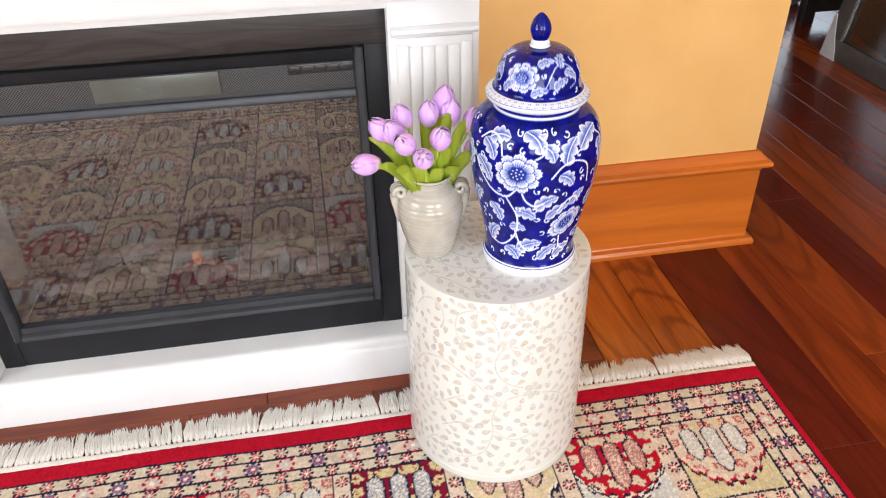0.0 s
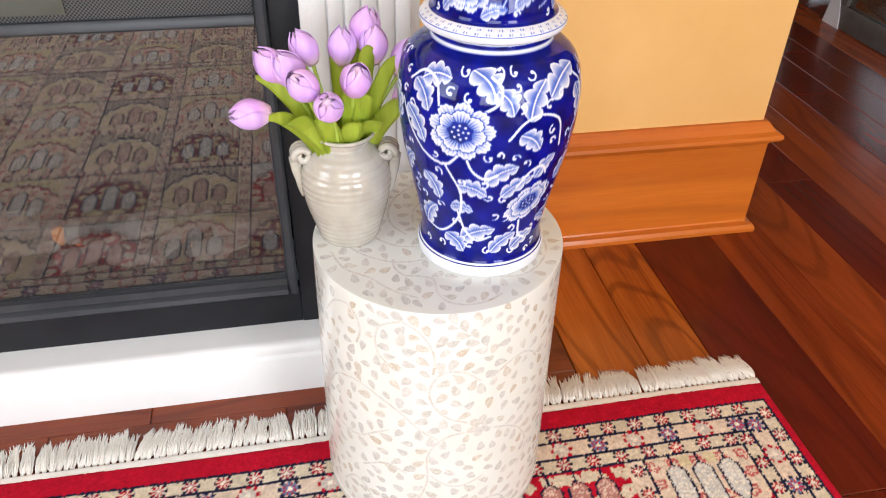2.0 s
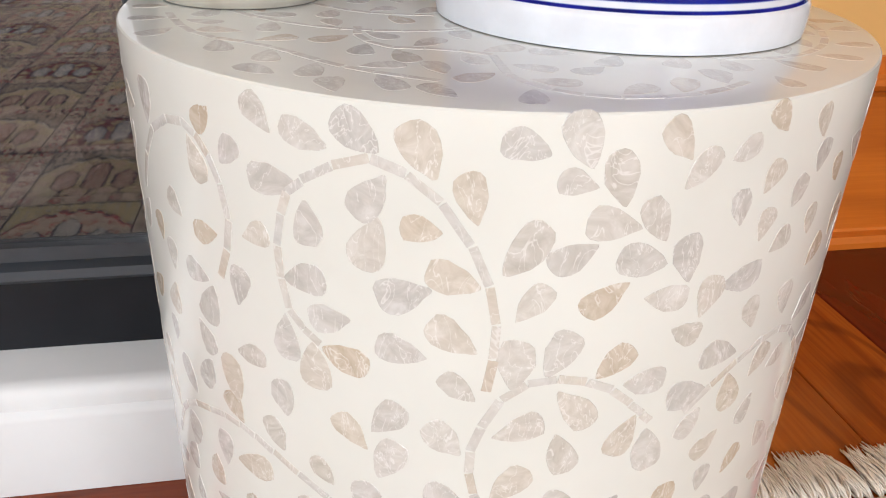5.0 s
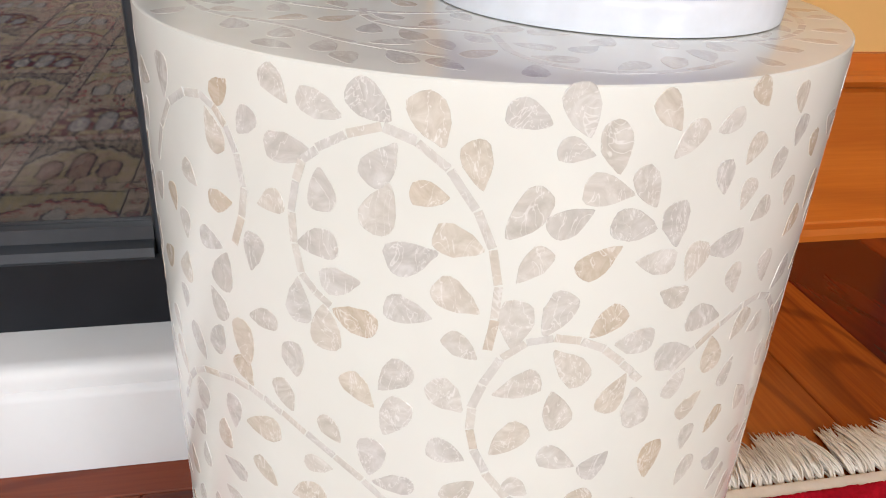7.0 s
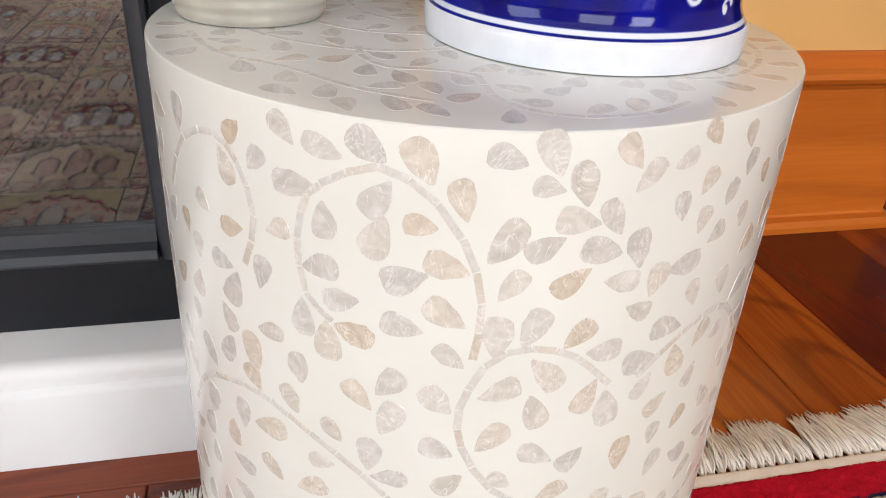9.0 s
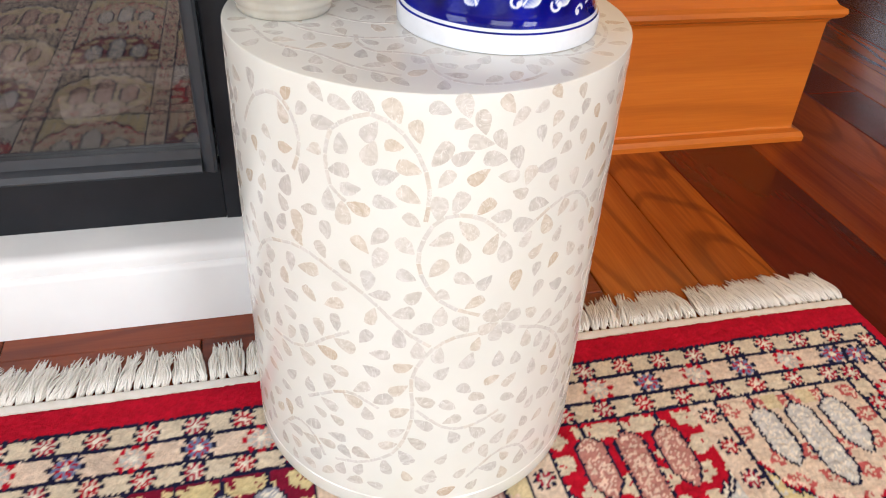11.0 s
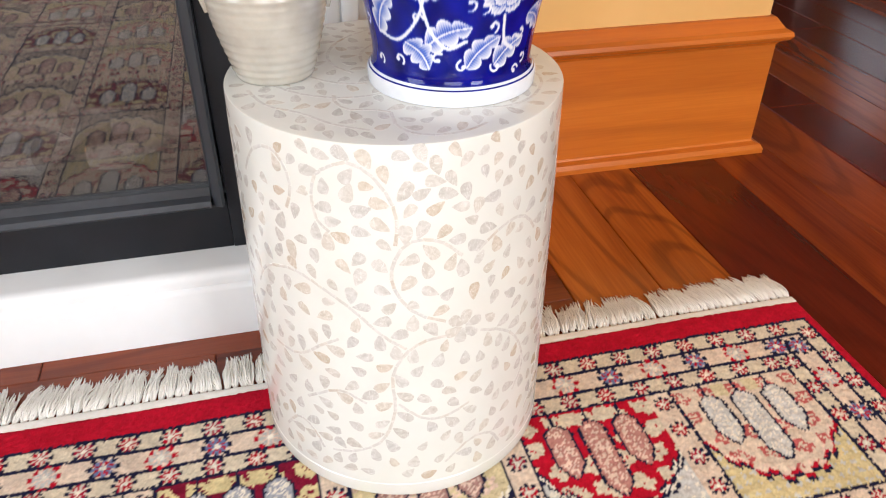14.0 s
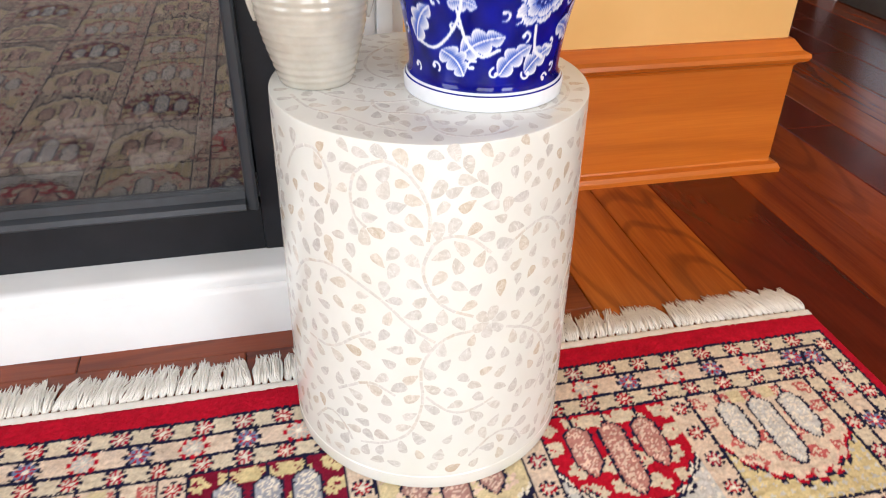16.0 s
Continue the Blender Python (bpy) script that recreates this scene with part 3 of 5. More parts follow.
# stems of the side, as turn from the front and height
STEMS = [deg(p) for p in (
    [(-32.4, 0.36), (-36.2, 0.369), (-37.8, 0.39), (-36.7, 0.412), (-33.7, 0.423), (-26.3, 0.434), (-19.4, 0.425), (-13.6, 0.401), (-11.5, 0.375), (-12.2, 0.350)],
    [(9, 0.331), (6.6, 0.339), (2, 0.351), (-4, 0.356), (-9.5, 0.350), (-13, 0.330), (-13.6, 0.312), (-11.8, 0.294), (-6.4, 0.271), (3.9, 0.256)],
    [(-69.5, 0.256), (-62.5, 0.287), (-50.5, 0.302), (-41, 0.298), (-28, 0.276), (-17, 0.243), (-9.4, 0.226)],
    [(-68.6, 0.39), (-62.6, 0.418), (-55, 0.43), (-50.1, 0.428), (-46.8, 0.416), (-45.3, 0.395), (-48, 0.373)],
    [(14, 0.331), (21, 0.346), (29, 0.353), (36, 0.345), (41, 0.325)],
    [(4, 0.237), (-3.7, 0.234), (-10.4, 0.217), (-14.4, 0.187), (-13.7, 0.146), (-16, 0.112), (-20.3, 0.088), (-29, 0.071), (-38.4, 0.063)],
    [(16.7, 0.232), (26.8, 0.217), (35.2, 0.189), (39.7, 0.146), (33.9, 0.115)],
    [(-12.7, 0.15), (-3.9, 0.126), (4.3, 0.124), (13.1, 0.135)],
    [(-62.3, 0.189), (-49.6, 0.192), (-38.9, 0.218), (-32.2, 0.232)],
    [(-47.7, 0.133), (-33.8, 0.16), (-23.6, 0.148)],
    [(-62, 0.06), (-54, 0.09), (-47, 0.085), (-42, 0.06)],
    [(48, 0.33), (58, 0.36), (66, 0.352), (74, 0.315)],
    [(44, 0.06), (54, 0.1), (56, 0.16), (50, 0.21), (58, 0.26), (70, 0.27)],
    [(4, 0.05), (14, 0.075), (23, 0.07), (28, 0.045)])]
rnd = random.Random(11)
for k in range(12):
    a0 = 84 + 17 * k
    z0 = 0.05 + 0.085 * (k % 4)
    STEMS.append(deg([(a0, z0), (a0 + 9, z0 + 0.05), (a0 + 4, z0 + 0.1), (a0 - 8, z0 + 0.105), (a0 - 12, z0 + 0.07)]))
stem_dots, strips = [], []
for path in STEMS:
    length = sum(math.dist(a, b) for a, b in zip(path, path[1:]))
    strips.append(arc_points(path, max(4, int(length / 0.0125))))
    stem_dots += arc_points(path, max(6, int(length / 0.006)))


def clear_of(c, spots, gap):
    return all((c[0] - s[0]) ** 2 + (c[1] - s[1]) ** 2 > gap * gap for s in spots)


# leaves that can be told apart on the front: turn from the front, height, heading of the stalk, length in mm
LEAVES_WEST = [(-63.5, 0.378, -76, 12.6), (-63.2, 0.328, -89, 12.1), (-60.5, 0.275, -102, 20.2), (-60.1, 0.369, -86, 14.5), (-59.6, 0.309, -56, 19.6), (-57.1, 0.395, -43, 8.2),
               (-53.3, 0.369, -2, 16.7), (-51.3, 0.283, -91, 19.9), (-50.9, 0.357, 68, 20.5), (-50.3, 0.389, 13, 15.6), (-48.7, 0.435, 46, 11), (-48, 0.311, -50, 15.5),
               (-47.4, 0.326, -82, 23.4), (-44.9, 0.258, -42, 17.4), (-44.8, 0.284, -168, 22), (-44.5, 0.373, -101, 17.6), (-44.5, 0.426, -127, 11.2), (-41, 0.397, -161, 13.5),
               (-40.1, 0.309, -66, 16.5), (-39.7, 0.442, -43, 15.5), (-38.4, 0.329, -83, 16.8)]
LEAVES_CURL = [(-38.2, 0.42, 5, 20.3), (-37.4, 0.358, 89, 20.2), (-35, 0.277, 4, 14.5), (-34.2, 0.385, -171, 17.5), (-33.7, 0.407, 89, 16.9), (-33.6, 0.438, -16, 18.4),
               (-33.5, 0.349, 92, 20.8), (-32.8, 0.299, -55, 14.8), (-31.2, 0.371, 13, 17.2), (-29.2, 0.356, 166, 19), (-28.8, 0.323, -44, 18.8), (-27.2, 0.442, -39, 18.5),
               (-27, 0.29, -90, 20), (-26.2, 0.404, 70, 20.7), (-26.1, 0.421, 53, 19), (-23.9, 0.333, -128, 18.4), (-23.7, 0.313, -113, 20.6), (-22.4, 0.364, -10, 18.9),
               (-22.1, 0.386, 21, 20.1), (-20.5, 0.438, -60, 20), (-20.3, 0.412, -7, 14.1)]
LEAVES_STEM = [(-17, 0.327, -47, 18.7), (-16.7, 0.394, -15, 19.1), (-16.6, 0.299, -25, 17), (-16.4, 0.372, -34, 20.8), (-15.5, 0.351, -40, 16.1), (-14.9, 0.424, -79, 18.2),
               (-9.9, 0.441, -13, 16.2), (-9.2, 0.407, -122, 23), (-9, 0.362, -91, 21), (-8.6, 0.307, -128, 20.4), (-8, 0.334, -153, 20.4), (-7.8, 0.387, -126, 17.1),
               (-6.6, 0.281, -42, 12.3), (-4.3, 0.43, -13, 13.5), (-3.9, 0.444, -69, 19.2), (-3.8, 0.366, -116, 20.1), (-3.8, 0.404, 28, 17.6), (-2.4, 0.321, 106, 19.6),
               (-1.3, 0.296, -35, 19.3), (-1.2, 0.342, 132, 21.5), (0.2, 0.415, -9, 19.6)]
LEAVES_SPRAY = [(0.3, 0.388, 33, 19.2), (0.4, 0.431, -76, 19.6), (2.9, 0.361, -141, 17.5), (4.2, 0.401, -12, 19.1), (4.3, 0.29, 45, 16.3), (5.3, 0.416, -62, 17.6),
                (5.5, 0.326, 68, 19.7), (6.4, 0.443, -56, 16.9), (7.3, 0.351, -177, 17.7), (8.2, 0.385, 172, 17.9), (9.1, 0.317, 100, 21.6), (9.8, 0.432, -134, 16.9),
                (10, 0.4, -78, 19), (11.9, 0.369, 159, 14.2), (13.6, 0.285, -92, 20.7), (14, 0.34, -7, 19.7), (14, 0.383, -101, 16.7), (15.3, 0.437, -153, 9.3),
                (15.5, 0.324, 60, 15.6), (16.3, 0.416, -80, 13.7), (18.1, 0.354, -8, 20.1)]
LEAVES_EAST = [(19.2, 0.387, -172, 20.1), (19.7, 0.446, -50, 11.7), (20.3, 0.29, -98, 13.8), (20.6, 0.425, -123, 11.8), (21, 0.407, -102, 12.5), (21.6, 0.333, 106, 19.9),
               (21.9, 0.268, -117, 17), (22.7, 0.369, -72, 15.1), (24.9, 0.398, -145, 11.1), (26.3, 0.292, -128, 15.1), (26.4, 0.416, -113, 10.4), (26.7, 0.318, 68, 15.5),
               (27.5, 0.342, -133, 16.1), (28.4, 0.441, -73, 11.8), (30.3, 0.368, -82, 15.7), (30.4, 0.427, -110, 11.3), (31.6, 0.401, -90, 9.9), (32.1, 0.337, -160, 12.1),
               (36.3, 0.418, -71, 9.7), (38.4, 0.311, -70, 17)]
side_spots = [(radians(a) * SR, z, radians(h), max(ln, 13) / 1000) for a, z, h, ln in LEAVES_WEST + LEAVES_CURL + LEAVES_STEM + LEAVES_SPRAY + LEAVES_EAST]
# the six-leaved flower
for k in range(6):
    a = 2 * math.pi * k / 6 + 0.3
    side_spots.append((radians(10.2) * SR + 0.0115 * math.cos(a), 0.244 + 0.0115 * math.sin(a), a + math.pi, 0.0185))
# leaves in turn on both sides of a stem, stalk to the stem, then a few that fill what is left
for path in STEMS:
    length = sum(math.dist(a, b) for a, b in zip(path, path[1:]))
    pts = arc_points(path, max(6, int(length / 0.0105)))
    side = 1
    for i in range(1, len(pts) - 1):
        ang = math.atan2(pts[i + 1][1] - pts[i - 1][1], pts[i + 1][0] - pts[i - 1][0])
        side = -side
        a = ang + side * rnd.uniform(0.75, 1.15)
        c = (pts[i][0] + 0.0135 * math.cos(a), pts[i][1] + 0.0135 * math.sin(a))
        if 0.033 < c[1] < SH - 0.012 and clear_of(c, [s[:2] for s in side_spots], 0.0158) and clear_of(c, stem_dots, 0.0085):
            side_spots.append((*c, a + math.pi, rnd.uniform(0.0175, 0.0215)))
half = math.pi * SR
flow = [rnd.uniform(0, 6.28) for _ in range(4)]
for _ in range(16000):
    c = (rnd.uniform(-half, half), rnd.uniform(0.034, SH - 0.013))
    if abs(c[0]) < half - 0.009 and clear_of(c, [s[:2] for s in side_spots], 0.0185) and clear_of(c, stem_dots, 0.0098):
        a = 1.6 + 1.5 * math.sin(c[0] * 28 + flow[0]) + 1.2 * math.sin(c[1] * 40 + flow[1]) + rnd.uniform(-0.5, 0.5)
        side_spots.append((*c, a, rnd.uniform(0.015, 0.0195)))
near = sorted(side_spots, key=lambda s: abs(s[0]) + 0.45 * abs(s[1] - 0.3))
chosen, others = near[:290], near[290:]
for c in chosen:
    bm = bmesh.new()
    chip(bm, drop(rnd, c, c[2], c[3] * 1.08, 0.004 + c[3] * rnd.uniform(0.44, 0.60)), c, on_side)
    part("shell_leaf", bm, M_SHELL, stool)
bm = bmesh.new()
for c in others:
    chip(bm, drop(rnd, c, c[2], c[3] * 1.08, 0.004 + c[3] * rnd.uniform(0.44, 0.60)), c, on_side)
tagged(part("shell_leaf", bm, M_SHELL, stool), kind="stuff")
M_STRIP = shell("shell_strip", 0.25)


def strip(bm, a, b, place, off):
    """One cut length of a stem, with a thin joint at each end and slightly askew."""
    ang = math.atan2(b[1] - a[1], b[0] - a[0])
    nx, ny, w, e = -math.sin(ang), math.cos(ang), 0.00165 * rnd.uniform(0.9, 1.1), 0.035
    k = rnd.uniform(-0.00035, 0.00035)
    a, b = (a[0] + (b[0] - a[0]) * e + nx * k, a[1] + (b[1] - a[1]) * e + ny * k), (b[0] - (b[0] - a[0]) * e - nx * k, b[1] - (b[1] - a[1]) * e - ny * k)
    chip(bm, [(a[0] - nx * w, a[1] - ny * w), (b[0] - nx * w, b[1] - ny * w), (b[0] + nx * w, b[1] + ny * w), (a[0] + nx * w, a[1] + ny * w)],
         ((a[0] + b[0]) / 2, (a[1] + b[1]) / 2), place, off)


rest = bmesh.new()
for pts in strips:
    for a, b in zip(pts, pts[1:]):
        front = abs(a[0]) < radians(80) * SR
        bm = bmesh.new() if front else rest
        strip(bm, a, b, on_side, 0.00018)
        if front:
            part("shell_strip", bm, M_STRIP, stool)
tagged(part("shell_strip", rest, M_STRIP, stool), kind="stuff")
# inlay of the top: scrolling stems and the leaves beside them
TOP_STEMS = [[(-0.024, -0.101), (-0.025, -0.128), (-0.016, -0.147), (0.004, -0.157), (0.032, -0.155), (0.056, -0.142)],
             [(-0.07, -0.05), (-0.071, -0.071), (-0.06, -0.088), (-0.042, -0.091), (-0.024, -0.101)],
             [(-0.15, -0.02), (-0.135, -0.06), (-0.105, -0.085), (-0.08, -0.115), (-0.05, -0.135)],
             [(0.06, -0.11), (0.09, -0.11), (0.12, -0.09), (0.14, -0.05), (0.13, -0.01)]]
for k in range(5):
    a0 = 1.5 + 0.75 * k
    TOP_STEMS.append([(0.145 * math.sin(a0 + 0.33 * j) * (1 - 0.14 * j), -0.145 * math.cos(a0 + 0.33 * j) * (1 - 0.14 * j)) for j in range(6)])
top_spots, top_stems = [], []
bm = bmesh.new()
for path in TOP_STEMS:
    length = sum(math.dist(a, b) for a, b in zip(path, path[1:]))
    pts = arc_points(path, max(4, int(length / 0.0125)))
    top_stems += arc_points(path, max(6, int(length / 0.006)))
    for a, b in zip(pts, pts[1:]):
        strip(bm, a, b, on_top, 0.0001)
tagged(part("shell_strip", bm, M_STRIP, stool), kind="stuff")
for path in TOP_STEMS:
    pts = arc_points(path, 12)
    for i in range(1, 12):
        ang = math.atan2(pts[i + 1][1] - pts[i - 1][1], pts[i + 1][0] - pts[i - 1][0])
        a = ang + (1 if i % 2 else -1) * rnd.uniform(0.7, 1.1)
        c = (pts[i][0] + 0.0135 * math.cos(a), pts[i][1] + 0.0135 * math.sin(a))
        if math.hypot(*c) < SR - 0.012 and clear_of(c, [s[:2] for s in top_spots], 0.0158) and clear_of(c, top_stems, 0.0085):
            top_spots.append((*c, a + math.pi, rnd.uniform(0.0175, 0.021)))
for _ in range(6000):
    c = (rnd.uniform(-SR, SR), rnd.uniform(-SR, SR))
    if math.hypot(*c) < SR - 0.014 and clear_of(c, [s[:2] for s in top_spots], 0.0175) and clear_of(c, top_stems, 0.0095):
        a = math.atan2(c[1], c[0]) + 1.2 * math.sin(30 * c[0]) + rnd.uniform(-0.5, 0.5) + math.pi / 2
        top_spots.append((*c, a, rnd.uniform(0.015, 0.02)))
bm = bmesh.new()
for c in top_spots:
    chip(bm, drop(rnd, c, c[2], c[3], 0.0035 + 0.44 * c[3]), c, on_top, 0.0001)
tagged(part("shell_leaf", bm, M_SHELL, stool, "mother-of-pearl leaves set into the top"), kind="stuff")

TABLE_Z = RUG_Z + SH + 0.0005

# ---- ginger jar ----
JX, JY = 0.2970, 1.2985
jar = thing("ginger_jar", "cobalt blue and white porcelain ginger jar painted with peonies", "jar", (JX, JY, TABLE_Z))
jar.scale = (0.972, 0.972, 0.983)
BODY = [(0.0865, 0.0), (0.0870, 0.004), (0.0870, 0.0125), (0.0845, 0.0165), (0.0815, 0.023), (0.0812, 0.032), (0.0832, 0.05), (0.0875, 0.075), (0.0938, 0.103), (0.101, 0.135), (0.1073, 0.168),
        (0.1112, 0.198), (0.1126, 0.222), (0.1118, 0.243), (0.1078, 0.263), (0.1005, 0.278), (0.090, 0.288), (0.079, 0.293), (0.0735, 0.2955)]
NECK = [(0.0725, 0.297), (0.0722, 0.300), (0.0722, 0.305), (0.0708, 0.3065), (0.0700, 0.3085), (0.0695, 0.318)]
body_curve = [(p.x, p.y) for p in smooth_curve([(r, z, 0) for r, z in BODY], 430)] + [(p.x, p.y) for p in smooth_curve([(r, z, 0) for r, z in NECK], 24)]
COBALT, MIDBLUE, CHINA = np.array((0.0015, 0.005, 0.205)), np.array((0.07, 0.14, 0.52)), np.array((0.80, 0.82, 0.84))


class Brush:
    """White and pale-blue brushwork over cobalt on a turned surface: turn in radians from the front, arc height in metres."""

    def __init__(self, turn, curve):
        self.turn, self.r, self.z = turn[None, :], curve[:, 0][:, None], curve[:, 1][:, None]
        self.arc = np.r_[0, np.cumsum(np.hypot(np.diff(curve[:, 0]), np.diff(curve[:, 1])))][:, None]
        self.white = np.zeros((len(curve), len(turn)))

    def local(self, a, z):
        k = int(np.argmin(np.abs(self.z[:, 0] - z)))
        d = (self.turn - a + np.pi) % (2 * np.pi) - np.pi
        return d * self.r, self.arc - self.arc[k] + 0 * d

    def lay(self, mask, value):
        self.white = np.where(mask, value, self.white)

    def line(self, pts, w, value=0.95):
        for a, z in pts:
            k = int(np.argmin(np.abs(self.z[:, 0] - z)))
            d = ((self.turn[0] - a + np.pi) % (2 * np.pi) - np.pi) * self.r[k, 0]
            y = self.arc[:, 0] - self.arc[k, 0]
            rows, cols = np.where(np.abs(y) < w)[0], np.where(np.abs(d) < w)[0]
            block = self.white[np.ix_(rows, cols)]
            block[(y[rows][:, None] ** 2 + d[cols][None] ** 2) < w * w] = value
            self.white[np.ix_(rows, cols)] = block

    def empty(self, a, z, gap):
        k = int(np.argmin(np.abs(self.z[:, 0] - z)))
        d = ((self.turn[0] - a + np.pi) % (2 * np.pi) - np.pi) * self.r[k, 0]
        rows, cols = np.where(np.abs(self.arc[:, 0] - self.arc[k, 0]) < gap)[0], np.where(np.abs(d) < gap)[0]
        return self.white[np.ix_(rows, cols)].max() < 0.3

    def peony(self, a, z, size, tilt=0.0, squash=0.8):
        x, y = self.local(a, z)
        x, y = x * math.cos(tilt) + y * math.sin(tilt), (y * math.cos(tilt) - x * math.sin(tilt)) / squash
        r, f = np.hypot(x, y) / size, np.arctan2(y, x)
        for n, reach, inner, turn in ((9, 1.0, 0.55, 0.0), (7, 0.74, 0.36, 0.35)):
            lobe = np.abs(np.cos(n / 2 * (f + turn)))
            edge = reach * (0.76 + 0.24 * lobe ** 0.5 + 0.022 * np.sin(4 * n * f))
            deep = np.clip((r - inner * 0.85) / (edge - inner * 0.85), 0, 1)
            hatch = 0.5 + 0.5 * np.sin(f * n * 5.0)
            tone = 0.56 + 0.42 * deep ** 0.8 - 0.42 * hatch * np.clip(1.15 - deep, 0, 1)
            tone = np.where(lobe < 0.13, 0.34, tone)
            tone = np.where(r > edge - 0.045, 0.97, tone)
            self.lay(r < edge + 0.03, 0.10)
            self.lay(r < edge, tone)
        self.lay(r < 0.37 + 0.03 * np.sin(7 * f), 0.06)
        for k in range(11):
            rr, ff = (0.24, k * 0.78) if k < 8 else (0.09, k * 2.1)
            self.lay((x / size - rr * math.cos(ff)) ** 2 + (y / size - rr * math.sin(ff)) ** 2 < 0.0018, 0.9)

    def leaf(self, a, z, ang, ln, wd, lobes=4):
        x, y = self.local(a, z)
        p, q = (x * math.cos(ang) + y * math.sin(ang)) / ln + 0.5, (y * math.cos(ang) - x * math.sin(ang)) / wd
        q = q - 0.18 * np.sin(np.pi * np.clip(p, 0, 1))
        inside = (p > 0) & (p < 1)
        pc = np.clip(p, 0, 1)
        edge = 0.5 * np.sin(np.pi * pc ** 0.8) ** 0.62 * (0.50 + 0.50 * np.abs(np.sin(lobes * 0.75 * np.pi * pc ** 1.2 + 0.25)) ** 0.6) + 0.012
        hatch = 0.5 + 0.5 * np.sin(2 * np.pi * (pc * ln * 470 - np.abs(q) * 2.6))
        out = np.clip(np.abs(q) / edge, 0, 1)
        tone = 0.56 + 0.42 * out - 0.46 * hatch * np.clip(1.08 - out, 0, 1) * np.where(q > 0, 1.0, 0.6)
        tone = np.where(out > 0.86, 0.96, tone)
        tone = np.where(np.abs(q) < 0.030, 0.97, tone)
        self.lay(inside & (np.abs(q) < edge), tone)

    def curl(self, a, z, ang, size):
        """A small hooked tendril with a dot at its end."""
        rr = float(self.r[int(np.argmin(np.abs(self.z[:, 0] - z))), 0])
        pts = []
        for k in range(26):
            u = k / 25
            rad, f = size * (1.25 - 0.95 * u), ang + 4.0 * u
            pts.append((a + rad * math.cos(f) / rr, z + rad * math.sin(f)))
        self.line(pts, 0.0012)
        self.line(pts[-1:], 0.0024)

    def band(self, z0, z1, value):
        self.lay((self.z >= z0) & (self.z <= z1) & (self.turn < 99), value)

    def colours(self):
        # the glaze lets the brush edges run a little
        w = self.white
        for _ in range(2):
            up, low = np.vstack([w[:1], w[:-1]]), np.vstack([w[1:], w[-1:]])
            w = 0.52 * w + 0.12 * (up + low + np.roll(w, 1, 1) + np.roll(w, -1, 1))
        w = w[..., None]
        pool = (0.85 + 0.28 * np.sin(7 * self.turn + 60 * self.z) * np.sin(45 * self.arc - 3 * self.turn) + 0.22 * np.sin(19 * self.turn) * np.sin(140 * self.arc))[..., None]
        deep = COBALT * pool
        return np.where(w < 0.5, deep + (MIDBLUE - deep) * (w / 0.5), MIDBLUE + (CHINA - MIDBLUE) * ((w - 0.5) / 0.5))


def turns(front, back):
    return np.r_[np.linspace(-1.75, 1.75, front, endpoint=False), np.linspace(1.75, 2 * np.pi - 1.75, back, endpoint=False)]


def turned_china(name, curve, front, back, draw, parent, cap=False):
    curve = np.array(curve)
    a = turns(front, back)
    b = Brush(a, curve)
    draw(b)
    v = np.stack([curve[:, 0][:, None] * np.sin(a)[None], -curve[:, 0][:, None] * np.cos(a)[None], curve[:, 1][:, None] + 0 * a[None]], -1).reshape(-1, 3)
    return coloured_mesh(name, v, grid_quads(len(curve), len(a), True), b.colours().reshape(-1, 3), "brushwork", M_CHINA, parent)


def spin(pts, n=150):
    return [(p.x, p.y) for p in smooth_curve([(radians(a), z, 0) for a, z in pts], n)]


